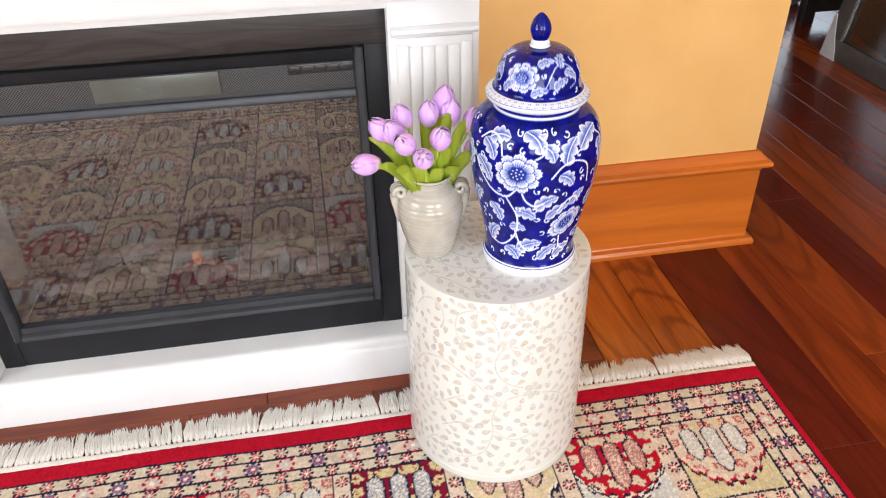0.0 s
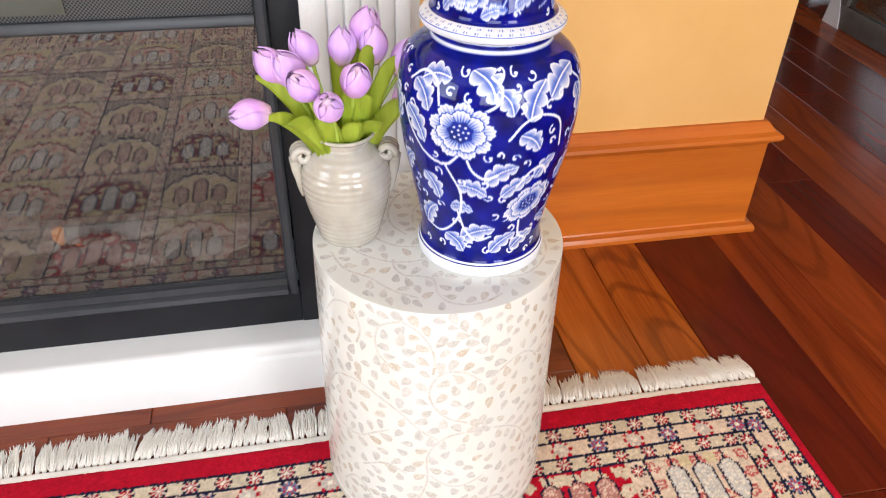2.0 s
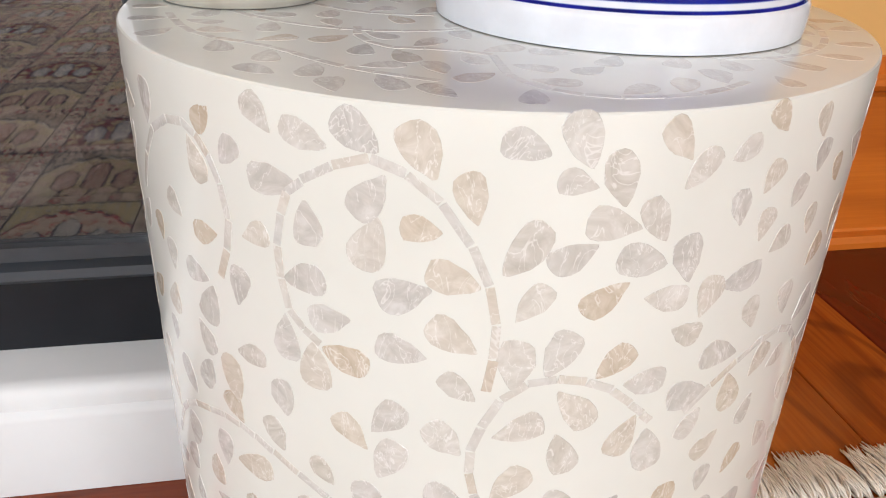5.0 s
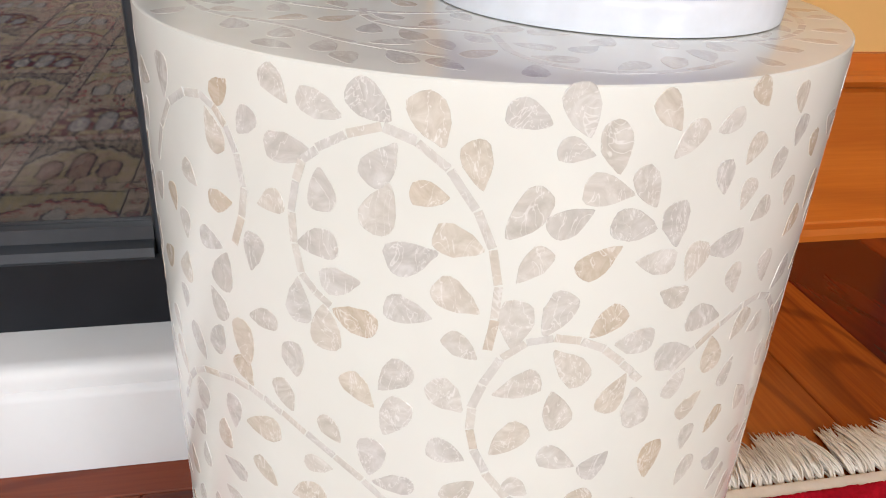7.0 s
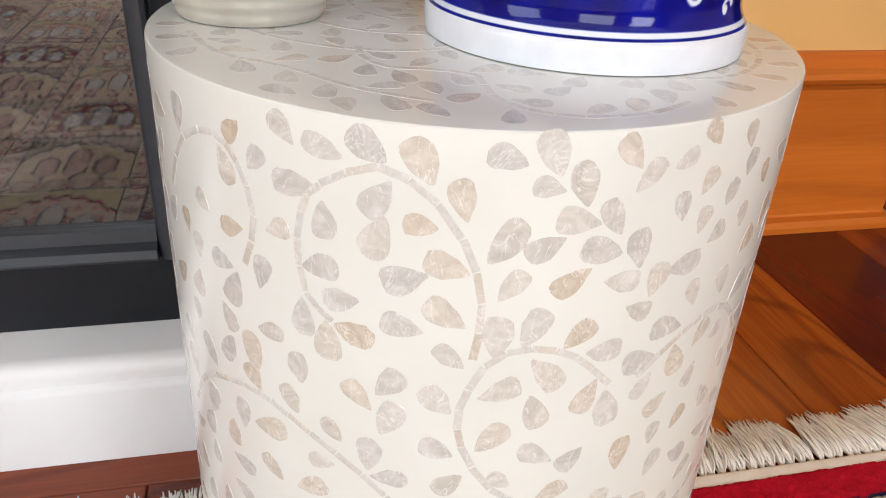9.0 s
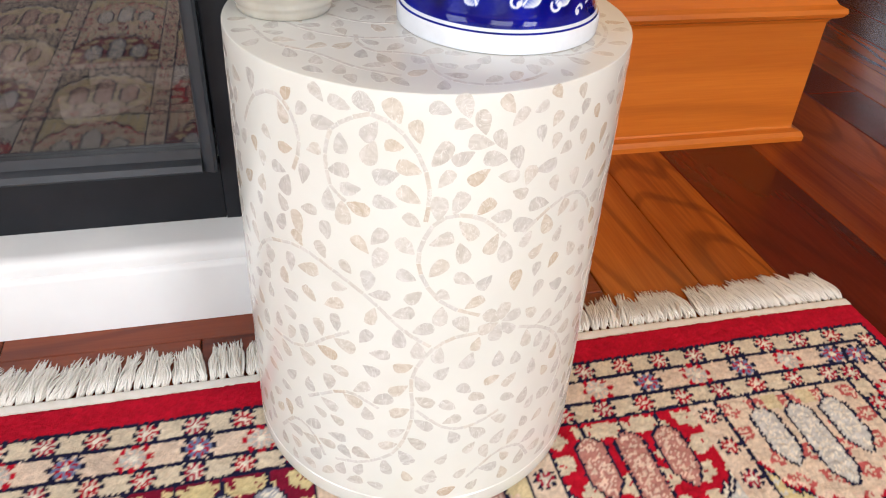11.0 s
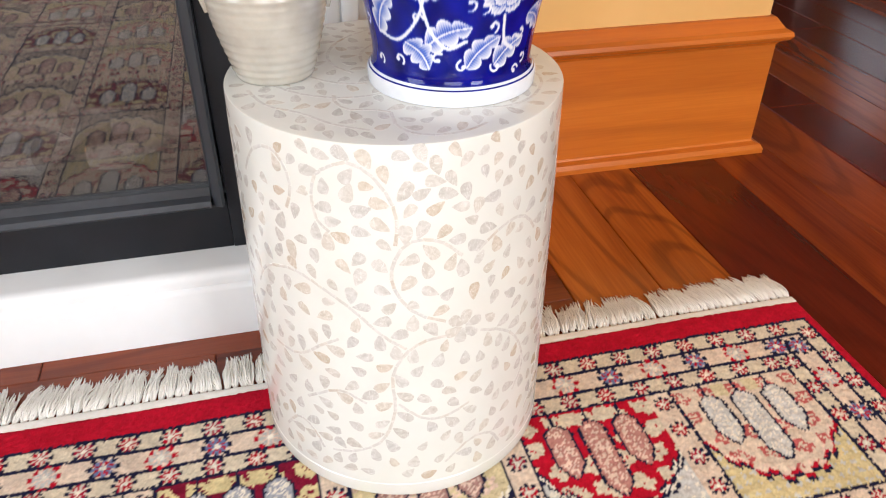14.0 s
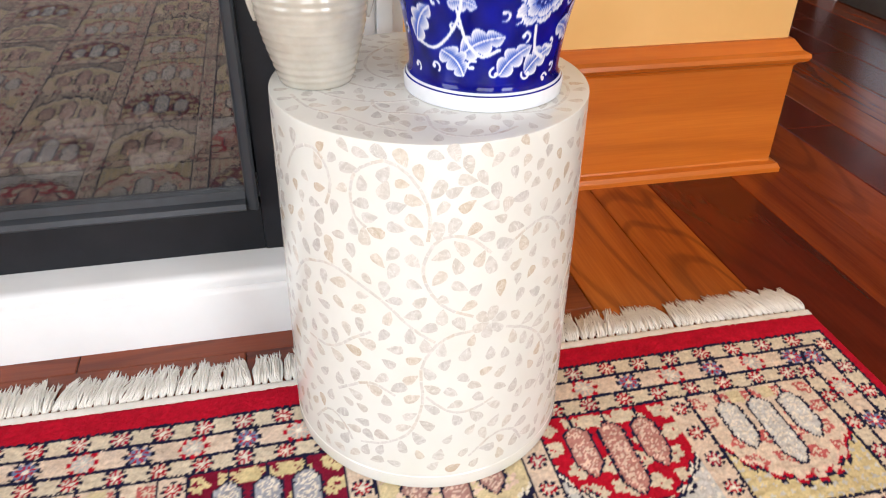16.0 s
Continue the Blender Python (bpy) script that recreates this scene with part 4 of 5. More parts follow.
def paint_body(b):
    for turn in (0.0, 182.0):
        T = radians(turn)

        def at(a):
            return radians(a) + T
        for a, z, ang, ln, wd in ((-58, 0.250, -0.9, 0.036, 0.022), (-49, 0.273, 0.2, 0.034, 0.022), (-17, 0.272, -0.9, 0.040, 0.026), (-4, 0.255, -1.0, 0.030, 0.020), (17, 0.255, 1.1, 0.044, 0.024),
                                  (38, 0.268, 0.5, 0.050, 0.026), (53, 0.235, -1.35, 0.042, 0.022), (-3, 0.163, 0.55, 0.040, 0.021), (13, 0.205, -0.7, 0.032, 0.020), (28, 0.165, 0.8, 0.034, 0.016),
                                  (9, 0.143, 0.6, 0.042, 0.017), (-22, 0.138, -0.35, 0.034, 0.020), (-30, 0.107, -0.1, 0.026, 0.016), (-53, 0.132, -1.1, 0.036, 0.020), (-60, 0.082, 1.0, 0.042, 0.020),
                                  (-17, 0.066, 0.45, 0.042, 0.021), (-38, 0.046, -0.8, 0.030, 0.021), (6, 0.051, 0.75, 0.038, 0.018), (26, 0.048, 0.6, 0.036, 0.019), (-63, 0.212, -0.9, 0.044, 0.022),
                                  (66, 0.24, 1.2, 0.04, 0.022), (52, 0.15, 0.9, 0.038, 0.02), (62, 0.09, 0.5, 0.04, 0.02), (48, 0.07, -0.6, 0.034, 0.018), (-76, 0.15, 0.8, 0.036, 0.02), (80, 0.18, -0.6, 0.04, 0.02), (78, 0.06, 0.7, 0.036, 0.02)):
            b.leaf(at(a), z, ang, ln * 1.14, wd * 1.4)
        for path in ([(-30, 0.190), (-40, 0.172), (-55, 0.178), (-68, 0.205), (-76, 0.235)], [(-44, 0.245), (-48, 0.27), (-60, 0.276), (-70, 0.262)],
                     [(-18, 0.243), (-8, 0.256), (-7, 0.272), (-13, 0.281)], [(-1, 0.212), (8, 0.232), (20, 0.238), (33, 0.225), (37, 0.19)],
                     [(-26, 0.185), (-22, 0.168), (-14, 0.158), (-6, 0.164)], [(-40, 0.17), (-30, 0.13), (-34, 0.088), (-50, 0.06), (-68, 0.062)],
                     [(-33, 0.1), (-28, 0.072), (-18, 0.056), (-6, 0.063)], [(17, 0.085), (20, 0.06), (28, 0.05)], [(50, 0.27), (58, 0.255), (58, 0.225), (50, 0.2)],
                     [(8, 0.143), (16, 0.163), (25, 0.168), (30, 0.155)], [(60, 0.19), (66, 0.15), (56, 0.115), (46, 0.12)]):
            b.line([(a + T, z) for a, z in spin(path)], 0.00155)
        b.peony(at(-30), 0.219, 0.041, 0.1, 0.86)
        b.peony(at(21), 0.114, 0.035, 0.75, 0.72)
        b.peony(at(84), 0.22, 0.036, 0.3, 0.8)
        b.peony(at(76), 0.12, 0.032, -0.4, 0.8)
        for k, (a, z) in enumerate(((-66, 0.235), (-38, 0.262), (-26, 0.258), (-30, 0.284), (3, 0.272), (6, 0.25), (12, 0.178), (4, 0.187), (24, 0.247), (28, 0.215), (-12, 0.188), (-10, 0.13), (-14, 0.15),
                                    (-30, 0.15), (-36, 0.083), (-24, 0.045), (-8, 0.038), (16, 0.035), (34, 0.065), (4, 0.095), (36, 0.13), (44, 0.2), (34, 0.255), (62, 0.265), (70, 0.21), (64, 0.17), (56, 0.06), (-52, 0.04),
                                    (-48, 0.105), (-72, 0.11), (0, 0.125), (-44, 0.2), (14, 0.282), (-8, 0.286))):
            b.curl(at(a), z, 0.9 * k, 0.0052)
    pick = random.Random(3)
    for _ in range(420):
        a, z = pick.uniform(-3.14, 3.14), pick.uniform(0.026, 0.285)
        if b.empty(a, z, 0.0072):
            b.curl(a, z, pick.uniform(0, 6.3), pick.uniform(0.0042, 0.0056))
    b.band(0.0, 0.0150, 0.95)
    b.band(0.0162, 0.0185, 0.93)
    b.band(0.2963, 0.3003, 0.96)
    b.band(0.3055, 0.32, 0.96)


tagged(turned_china("body", body_curve, 760, 130, paint_body, jar))
part("foot", lathe([(0, 0.0), (0.0865, 0.0), (0.0865, 0.001), (0, 0.001)], 64), M_BARE, jar)
LID = [(0.069, 0.3085), (0.0760, 0.3088), (0.0835, 0.3115), (0.0862, 0.316), (0.0858, 0.3205), (0.0825, 0.3235), (0.0770, 0.3265), (0.0725, 0.329), (0.0708, 0.333), (0.0700, 0.342), (0.0672, 0.356), (0.0620, 0.369),
       (0.0535, 0.381), (0.0420, 0.3885), (0.0290, 0.3915), (0.0185, 0.3925), (0.0158, 0.3945), (0.0150, 0.400), (0.0130, 0.4035), (0.0128, 0.405), (0.0155, 0.411), (0.0170, 0.419), (0.0155, 0.428), (0.0108, 0.437), (0.0045, 0.4435), (0.0004, 0.4455)]


def paint_lid(b):
    for T in (0.0, 2.1, 4.2):
        b.line([(a + T, z) for a, z in spin([(-8, 0.345), (6, 0.372), (24, 0.38), (40, 0.368), (42, 0.35), (30, 0.343)])], 0.0009)
        b.peony(radians(-40) + T, 0.361, 0.028, 0.1, 0.85)
        for a, z, ang in ((16, 0.352, 0.4), (34, 0.362, -0.6), (-4, 0.382, 0.3), (62, 0.345, 0.7), (26, 0.384, 1.0), (-14, 0.34, 0.3)):
            b.leaf(radians(a) + T, z, ang, 0.03, 0.017)
        for k, (a, z) in enumerate(((6, 0.34), (48, 0.38), (70, 0.37), (-8, 0.366), (44, 0.336))):
            b.curl(radians(a) + T, z, k, 0.0035)
    b.band(0.3085, 0.3275, 0.93)
    scroll = (np.sin(b.turn * 84 + 2.6 * np.sin(b.turn * 42)) * np.sin((b.z - 0.3205) * 900) > 0.62) & (b.z > 0.3212) & (b.z < 0.3262)
    b.lay(scroll, 0.32)
    b.band(0.3198, 0.3206, 0.3)
    b.band(0.3932, 0.4042, 0.95)


tagged(turned_china("lid", [(p.x, p.y) for p in smooth_curve([(r, z, 0) for r, z in LID], 240)], 460, 90, paint_lid, jar), "domed blue and white lid with a pointed knob")

# ---- ribbed vase ----
VX, VY = 0.1240, 1.3450
vase = thing("flower_vase", "oatmeal glazed ribbed stoneware vase with two scroll handles", "vase", (VX, VY, TABLE_Z))
vase.scale = (0.965, 0.965, 0.985)
VASE = [(0.0400, 0.0), (0.0415, 0.003), (0.0430, 0.008), (0.0465, 0.02), (0.0520, 0.038), (0.0575, 0.060), (0.0605, 0.080), (0.0608, 0.094), (0.0580, 0.110), (0.0510, 0.124), (0.0420, 0.134), (0.0350, 0.140), (0.0335, 0.145), (0.0345, 0.149), (0.0392, 0.1535), (0.0412, 0.1555)]
outer = [(p.x + 0.00055 * math.sin(2 * math.pi * p.y / 0.0085 + 0.7 * math.sin(90 * p.y)) * min(1, p.y / 0.01), p.y) for p in smooth_curve([(r, z, 0) for r, z in VASE], 110)]
bm = lathe([(0, 0.0), *outer, (0.0408, 0.158), (0.0385, 0.1585), (0.0355, 0.155), (0.031, 0.148), (0.031, 0.14), (0.046, 0.12), (0.05, 0.09), (0.0, 0.08)], 96)
for v in bm.verts:
    f = 1 + 0.012 * noise.noise(Vector((v.co.x * 22, v.co.y * 22, v.co.z * 9)))
    v.co.x, v.co.y = v.co.x * f, v.co.y * f
part("body", bm, M_GLAZE, vase, "", 180)
part("foot", lathe([(0, -0.0), (0.0398, -0.0), (0.0408, 0.0022), (0, 0.0022)], 64), M_BARE, vase, "unglazed dark foot ring", 40)
for turn in (182, -8):
    m = Matrix.Rotation(radians(turn), 4, "Z")
    bm = tube(bmesh.new(), smooth_curve([(0.0590, 0, 0.066), (0.0620, 0, 0.082), (0.0632, 0, 0.096), (0.0655, 0, 0.112), (0.0672, 0, 0.126)], 14), [0.0030 + 0.0045 * min(1, k / 9) for k in range(15)], 10, 0.55)
    for w in (-0.0085, 0.0, 0.0085):
        coil = [Vector((0.0560 + (0.0122 - 0.00055 * k) * math.cos(0.5 * k - 0.4), w * (1 - 0.01 * k), 0.129 + (0.0122 - 0.00055 * k) * math.sin(0.5 * k - 0.4))) for k in range(17)]
        tube(bm, coil, [0.0053] * 14 + [0.0046, 0.0036, 0.0020], 8)
    bm.transform(m)
    part("handle", bm, M_GLAZE, vase, "", 180)


# ---- tulips ----
def petal(open_, wide, lng, twist, seedling, warm):
    bm = bmesh.new()
    tint = bm.verts.layers.float_color.new("tint")
    nu, nv = 9, 12
    rows = []
    for j in range(nv + 1):
        v = j / nv
        w = wide * math.sin(math.pi * min(1, v * 0.90 + 0.10)) ** 0.62 * (1 - 0.25 * v * v)
        bulge = 0.0176 * math.sin(math.pi * (0.09 + 0.85 * v)) ** 0.75 * (1 + open_ * v * 0.8)
        row = []
        for i in range(nu + 1):
            u = 2 * i / nu - 1
            a = u * w / 0.0165 * 0.95
            rad = bulge + 0.0007 * noise.noise(Vector((u * 2, v * 4, seedling))) - 0.0012 * (1 - abs(u)) * (v > 0.85)
            vert = bm.verts.new((rad * math.sin(a), -rad * math.cos(a), lng * v * (1 - 0.035 * u * u * v)))
            fade = max(0, 1 - v / 0.30)
            vert[tint] = (0.62 + 0.22 * fade + warm * 0.05, 0.31 + 0.34 * fade + 0.10 * v, 0.76 - 0.26 * fade, 1)
            row.append(vert)
        rows.append(row)
    for a, b in zip(rows, rows[1:]):
        for i in range(nu):
            bm.faces.new((a[i], a[i + 1], b[i + 1], b[i]))
    bmesh.ops.recalc_face_normals(bm, faces=bm.faces)
    bmesh.ops.solidify(bm, geom=bm.faces[:], thickness=0.0006)
    return bm


def tulip(tip, way, foot, k, leaves):
    """One tulip: head centre and lean, stem into the vase, and its own blades."""
    rng = random.Random(40 + k)
    t = thing("tulip", "artificial lilac tulip with green leaves standing in the vase", "tulip", foot, "tulips in the vase")
    c, d = Vector(tip) - Vector(foot), Vector(way).normalized()
    size = rng.uniform(0.92, 1.08)
    base = c - d * 0.024 * size
    rot = d.to_track_quat("Z", "Y").to_matrix().to_4x4()
    for i in range(6):
        bm = petal(0.06 if i % 2 else 0.0, 0.0205, (0.050 if i % 2 else 0.0475) * size, 0, 7.0 * k + i, rng.uniform(-1, 1))
        s = 1.0 if i % 2 else 0.955
        bm.transform(Matrix.Translation(base) @ rot @ Matrix.Rotation(radians(60 * i + 23 * k), 4, "Z") @ Matrix.Diagonal((s * size, s * size, 1, 1)))
        part("petal", bm, M_PETAL, t, "", 180)
    core = bmesh.new()
    bmesh.ops.create_uvsphere(core, u_segments=12, v_segments=10, radius=0.0125 * size)
    tint = core.verts.layers.float_color.new("tint")
    for v in core.verts:
        v[tint] = (0.82, 0.66, 0.72, 1)
        v.co.z = v.co.z * 1.72 + 0.0235 * size
    core.transform(Matrix.Translation(base) @ rot)
    part("inner_petal", core, M_PETAL, t, "", 180)
    mid = c * 0.5 + Vector((0, 0, 0.018)) - d * 0.02
    part("stem", tube(bmesh.new(), smooth_curve([Vector((0, 0, 0)), mid, base + d * 0.004], 14), 0.0024, 8), M_STEM, t, "", 180)
    for (dx, dy, dz), w, bend in leaves:
        end = Vector((dx, dy, dz * 1.25)) - Vector((foot[0] - VX, foot[1] - VY, 0))
        spine = smooth_curve([Vector((0, 0, 0.0)), Vector((end.x * 0.25, end.y * 0.25, end.z * 0.5)), Vector((end.x * 0.65, end.y * 0.65, end.z * 0.86)), end + Vector((0, 0, bend))], 14)
        out = Vector((end.x, end.y, 0)).normalized() if end.to_2d().length > 0.004 else Vector((0, -1, 0))
        across = end.normalized().cross(Vector((0, -0.85, 0.5)) + out * 0.25).normalized()
        bm = bmesh.new()
        rows = []
        for j, p in enumerate(spine):
            u = j / 14
            hw = w * (0.42 + 1.1 * u) * (1 - u) ** 0.55 if u < 1 else 0.0004
            hw = max(min(hw, w * 0.70), 0.0004) * 0.76
            rows.append([bm.verts.new(p + across * hw * q + out * (0.35 * hw * (q * q)) + Vector((0, 0, 0.25 * hw * q * q + 0.0008 * noise.noise(Vector((j, q, k)))))) for q in (-1, -0.6, -0.2, 0.2, 0.6, 1)])
        for a, b in zip(rows, rows[1:]):
            for q in range(5):
                bm.faces.new((a[q], a[q + 1], b[q + 1], b[q]))
        bmesh.ops.solidify(bm, geom=bm.faces[:], thickness=0.0007)
        part("leaf", bm, M_LEAF, t, "", 180)


F = TABLE_Z + 0.105
HEADS = [((-0.004, 1.327, 0.662), (-1, -0.12, 0.02), [((-0.095, -0.03, 0.075), 0.020, -0.006)]),
         ((0.026, 1.347, 0.714), (-0.62, 0, 0.78), [((-0.10, 0.01, 0.10), 0.018, 0.0)]),
         ((0.047, 1.335, 0.712), (-0.5, -0.1, 0.85), []),
         ((0.067, 1.372, 0.724), (-0.45, 0.1, 0.9), [((-0.06, 0.02, 0.12), 0.02, 0.0)]),
         ((0.061, 1.297, 0.708), (-0.5, -0.45, 0.75), [((-0.07, -0.04, 0.075), 0.024, -0.012)]),
         ((0.114, 1.377, 0.722), (0.05, 0.1, 1), [((0.0, 0.03, 0.13), 0.022, 0.0)]),
         ((0.145, 1.397, 0.736), (0.25, 0.25, 0.95), [((0.03, 0.045, 0.13), 0.02, 0.0)]),
         ((0.153, 1.377, 0.722), (0.05, 0.1, 1), [((0.035, 0.01, 0.125), 0.022, 0.0)]),
         ((0.124, 1.317, 0.702), (0.1, -0.45, 0.9), [((0.01, -0.025, 0.11), 0.024, 0.0), ((0.03, -0.02, 0.085), 0.022, 0.0)]),
         ((0.088, 1.277, 0.688), (-0.12, -0.75, 0.7), [((-0.03, -0.045, 0.075), 0.026, -0.004), ((0.012, -0.035, 0.062), 0.026, 0.0), ((-0.055, -0.03, 0.06), 0.024, 0.0)]),
         ((0.193, 1.377, 0.702), (0.4, 0.1, 0.9), [((0.075, 0.02, 0.11), 0.02, 0.0)]),
         ((0.191, 1.357, 0.656), (0.45, -0.2, 0.85), [((0.078, -0.01, 0.07), 0.026, 0.004), ((0.04, -0.03, 0.06), 0.026, 0.0)])]
for k, (tip, way, leaves) in enumerate(HEADS):
    tip = (VX + (tip[0] - 0.1077) * 0.98, VY + (tip[1] - 1.347) * 0.98, 0.462 + (tip[2] - 0.462) * 0.985)
    a = 2 * math.pi * k / 12 + 0.4
    q = Vector((tip[0] - VX, tip[1] - VY))
    q = q.normalized() * min(0.022, q.length * 0.45)
    tulip(tip, way, (VX + q.x, VY + q.y, F), k, leaves)

# ---- rug ----
RX0, RX1, RY0, RY1 = -2.206, 0.894, -1.628, 1.372
rug = thing("persian_rug", "red, beige and navy panelled wool rug with cream fringe", "rug", (-0.656, -0.128, 0))
RED, DRED, BEIGE, PINK, NAVY, GREY, GOLD, CREAM, BLUE = [np.array(c) for c in ((0.47, 0.006, 0.024), (0.20, 0.008, 0.030), (0.67, 0.575, 0.44), (0.76, 0.575, 0.475), (0.012, 0.012, 0.04), (0.58, 0.57, 0.55), (0.66, 0.55, 0.30), (0.80, 0.74, 0.64), (0.13, 0.16, 0.28))]
xs = np.r_[np.arange(RX0, -0.95, 0.007), np.arange(-0.95, RX1 + 1e-6, 0.0027)]
ys = np.r_[np.arange(RY0, 0.82, 0.007), np.arange(0.82, RY1 + 1e-6, 0.0027)]
U, V = np.meshgrid(np.minimum(RX1 - xs, xs - RX0), np.minimum(RY1 - ys, ys - RY0))
XX, YY = np.meshgrid(RX1 - xs, RY1 - ys)
rng = np.random.RandomState(5)
wob = 0.00055 * rng.randn(*U.shape)
paint = np.empty((*U.shape, 3))
paint[:] = RED


def lay(mask, colour):
    paint[mask] = colour


# distance into the rug, with the end borders wider than the side ones
D = np.minimum(U + 0.026, V) + wob
along = np.where(U + 0.026 < V, YY, XX)
lay(D > 0.046, BEIGE)
for a, b, c in ((0.0755, 0.1105, PINK),):
    lay((D > a) & (D < b), c * 0.55 + BEIGE * 0.45)
for a in (0.0465, 0.0755, 0.1105, 0.1385):
    lay(np.abs(D - a) < 0.0025, NAVY)


def rosette(cx, cy, r, px, py, inner, petals, edge, n=8):
    """A small woven flower: dark ring, petals, light heart."""
    near = (np.abs(px - cx) < r) & (np.abs(py - cy) < r)
    if not near.any():
        return
    x, y = px[near] - cx, py[near] - cy
    rr, f = np.hypot(x, y) / r + 0.035 * rng.randn(near.sum()), np.arctan2(y, x)
    col = paint[near]
    c = np.cos(n * f)
    col[(rr < 1.0) & (rr > 0.66) & (c > -0.25)] = edge
    col[(rr < 0.70) & (c > -0.55)] = petals
    col[(rr < 0.60) & (c < -0.15)] = inner
    col[rr < 0.24] = CREAM if petals is not CREAM else inner
    paint[near] = col


def ring_of_flowers(depth, pitch, r, kinds, axis):
    count = int(((RX1 - RX0) if axis == "x" else 3.0) / pitch)
    for k in range(count):
        s = (k + 0.5) * pitch
        if axis == "x":
            if depth - 0.026 < s < RX1 - RX0 - depth + 0.026:
                rosette(s, depth, r, XX, YY, *kinds[k % len(kinds)])
        else:
            if depth < s < 3.0:
                rosette(depth - 0.026, s, r, XX, YY, *kinds[k % len(kinds)])
                rosette(RX1 - RX0 - depth + 0.026, s, r, XX, YY, *kinds[k % len(kinds)])


SMALL = [(CREAM * 0.85, RED, NAVY), (PINK, RED * 0.9, NAVY), (CREAM * 0.8, DRED + RED * 0.4, NAVY)]
LARGE = [(PINK, GREY * 0.9, RED), (RED, BLUE * 1.3, NAVY)]
for ax in "xy":
    ring_of_flowers(0.061, 0.0515, 0.0155, SMALL, ax)
    ring_of_flowers(0.0935, 0.0665, 0.0195, LARGE, ax)
    ring_of_flowers(0.1245, 0.0515, 0.0150, SMALL, ax)
# field of upright panels between narrow flowered strips
PW, PH, STRIP = 0.2225, 0.236, 0.034
fu, fv = XX - 0.1125, YY - 0.1385
field = (U > 0.1125) & (V > 0.1385)
pi_, pj = np.floor(fu / PW).astype(int), np.floor(fv / PH).astype(int)
p, q = (fu - pi_ * PW) / (PW - STRIP), (fv - pj * PH) / (PH - STRIP)
p, q = p + 0.004 * rng.randn(*p.shape), q + 0.004 * rng.randn(*q.shape)
kind = np.where(pj < 2, (pi_ + 2 * pj) % 4, np.array((0, 2, 0, 3, 2))[(pi_ + 2 * pj) % 5])
inside = field & (p < 1) & (q < 1)
lay(field, PINK * 0.5 + BEIGE * 0.5)
speck = rng.rand(*p.shape)
arch = 0.56 + 0.30 * np.clip(1 - (np.abs(2 * p - 1) / 0.92) ** 2.2, -1, 1) + 0.022 * np.sign(np.sin(p * 44))
GROUND = [BEIGE * 0.6 + PINK * 0.4, RED, GOLD * 0.7 + BEIGE * 0.3, DRED]
LOWER = [GOLD, GREY, BEIGE * 0.7 + DRED * 0.2, BEIGE]
COLUMN = [GREY, PINK * 0.38 + RED * 0.42, DRED * 0.6 + PINK * 0.4, BLUE * 0.5 + GREY * 0.5]
for k in range(4):
    here = inside & (kind == k)
    lay(here, GROUND[k])
    low = here & (q > arch)
    lay(low, LOWER[k])
    grid = (np.abs((p * 13) % 1 - 0.5) + np.abs((q * 14) % 1 - 0.5)) < 0.32
    lay(low & grid & (speck < 0.8), [GREY, CREAM, NAVY, RED][k])
    for off, col in ((0.0, NAVY), (-0.028, [RED, CREAM, NAVY, PINK][k]), (-0.056, [PINK, NAVY, CREAM, NAVY][k])):
        lay(here & (np.abs(q - arch - off) < 0.014), col)
    # blossoms scattered over the ground
    bx, by = (p * 4.5 + 0.3 * np.sin(q * 9)) % 1 - 0.5, (q * 5.5) % 1 - 0.5
    lay(here & (q < arch - 0.08) & (np.abs(bx * bx + by * by - 0.06 - 0.03 * np.sin(5 * np.arctan2(by, bx))) < [0.035, 0.075, 0.04, 0.06][k]), [RED * 0.8 + PINK * 0.2, BEIGE, PINK, GOLD][k])
    for c, length in ((0.25, 0.44), (0.5, 0.62), (0.75, 0.44)):
        top = 0.10
        hw = 0.088 * np.clip(np.minimum((q - top) / 0.07, (top + length - q) / 0.12), 0, 1) ** 0.8
        lay(here & (np.abs(p - c) < hw + 0.015) & (hw > 0), NAVY)
        lay(here & (np.abs(p - c) < hw - 0.004), COLUMN[k])
        lay(here & (np.abs(p - c) < hw - 0.02) & (speck < 0.42), [CREAM, PINK, PINK, CREAM][k])
        lay(here & (np.abs(p - c) < 0.012) & (q < top + 0.02), NAVY)
    lay(here & ((np.abs(p - 0.375) < 0.055) | (np.abs(p - 0.625) < 0.055)) & (np.abs(q - 0.075) < 0.055), [GOLD * 0.6 + BEIGE * 0.4, BEIGE, PINK, GOLD][k])
edge = field & ((np.abs(fu - pi_ * PW) < 0.0022) | (np.abs(fv - pj * PH) < 0.0022) | (np.abs(p - 1) < 0.012) | (np.abs(q - 1) < 0.012))
lay(edge, NAVY)
for i in range(13):
    for k in range(60):
        rosette(0.1125 + (i + 1) * PW - STRIP / 2, 0.16 + 0.0455 * k, 0.0135, XX, np.where(field, YY, 99), *SMALL[(i + k) % 3])
for j in range(12):
    for k in range(64):
        rosette(0.14 + 0.0455 * k, 0.1385 + (j + 1) * PH - STRIP / 2, 0.0135, XX, np.where(field, YY, 99), *SMALL[(j + k) % 3])
paint *= 1.16 * (0.84 + 0.24 * rng.rand(*U.shape))[..., None]
rise = np.clip(np.minimum(RX1 - xs[None, :], RY1 - ys[:, None]) / 0.006, 0, 1)
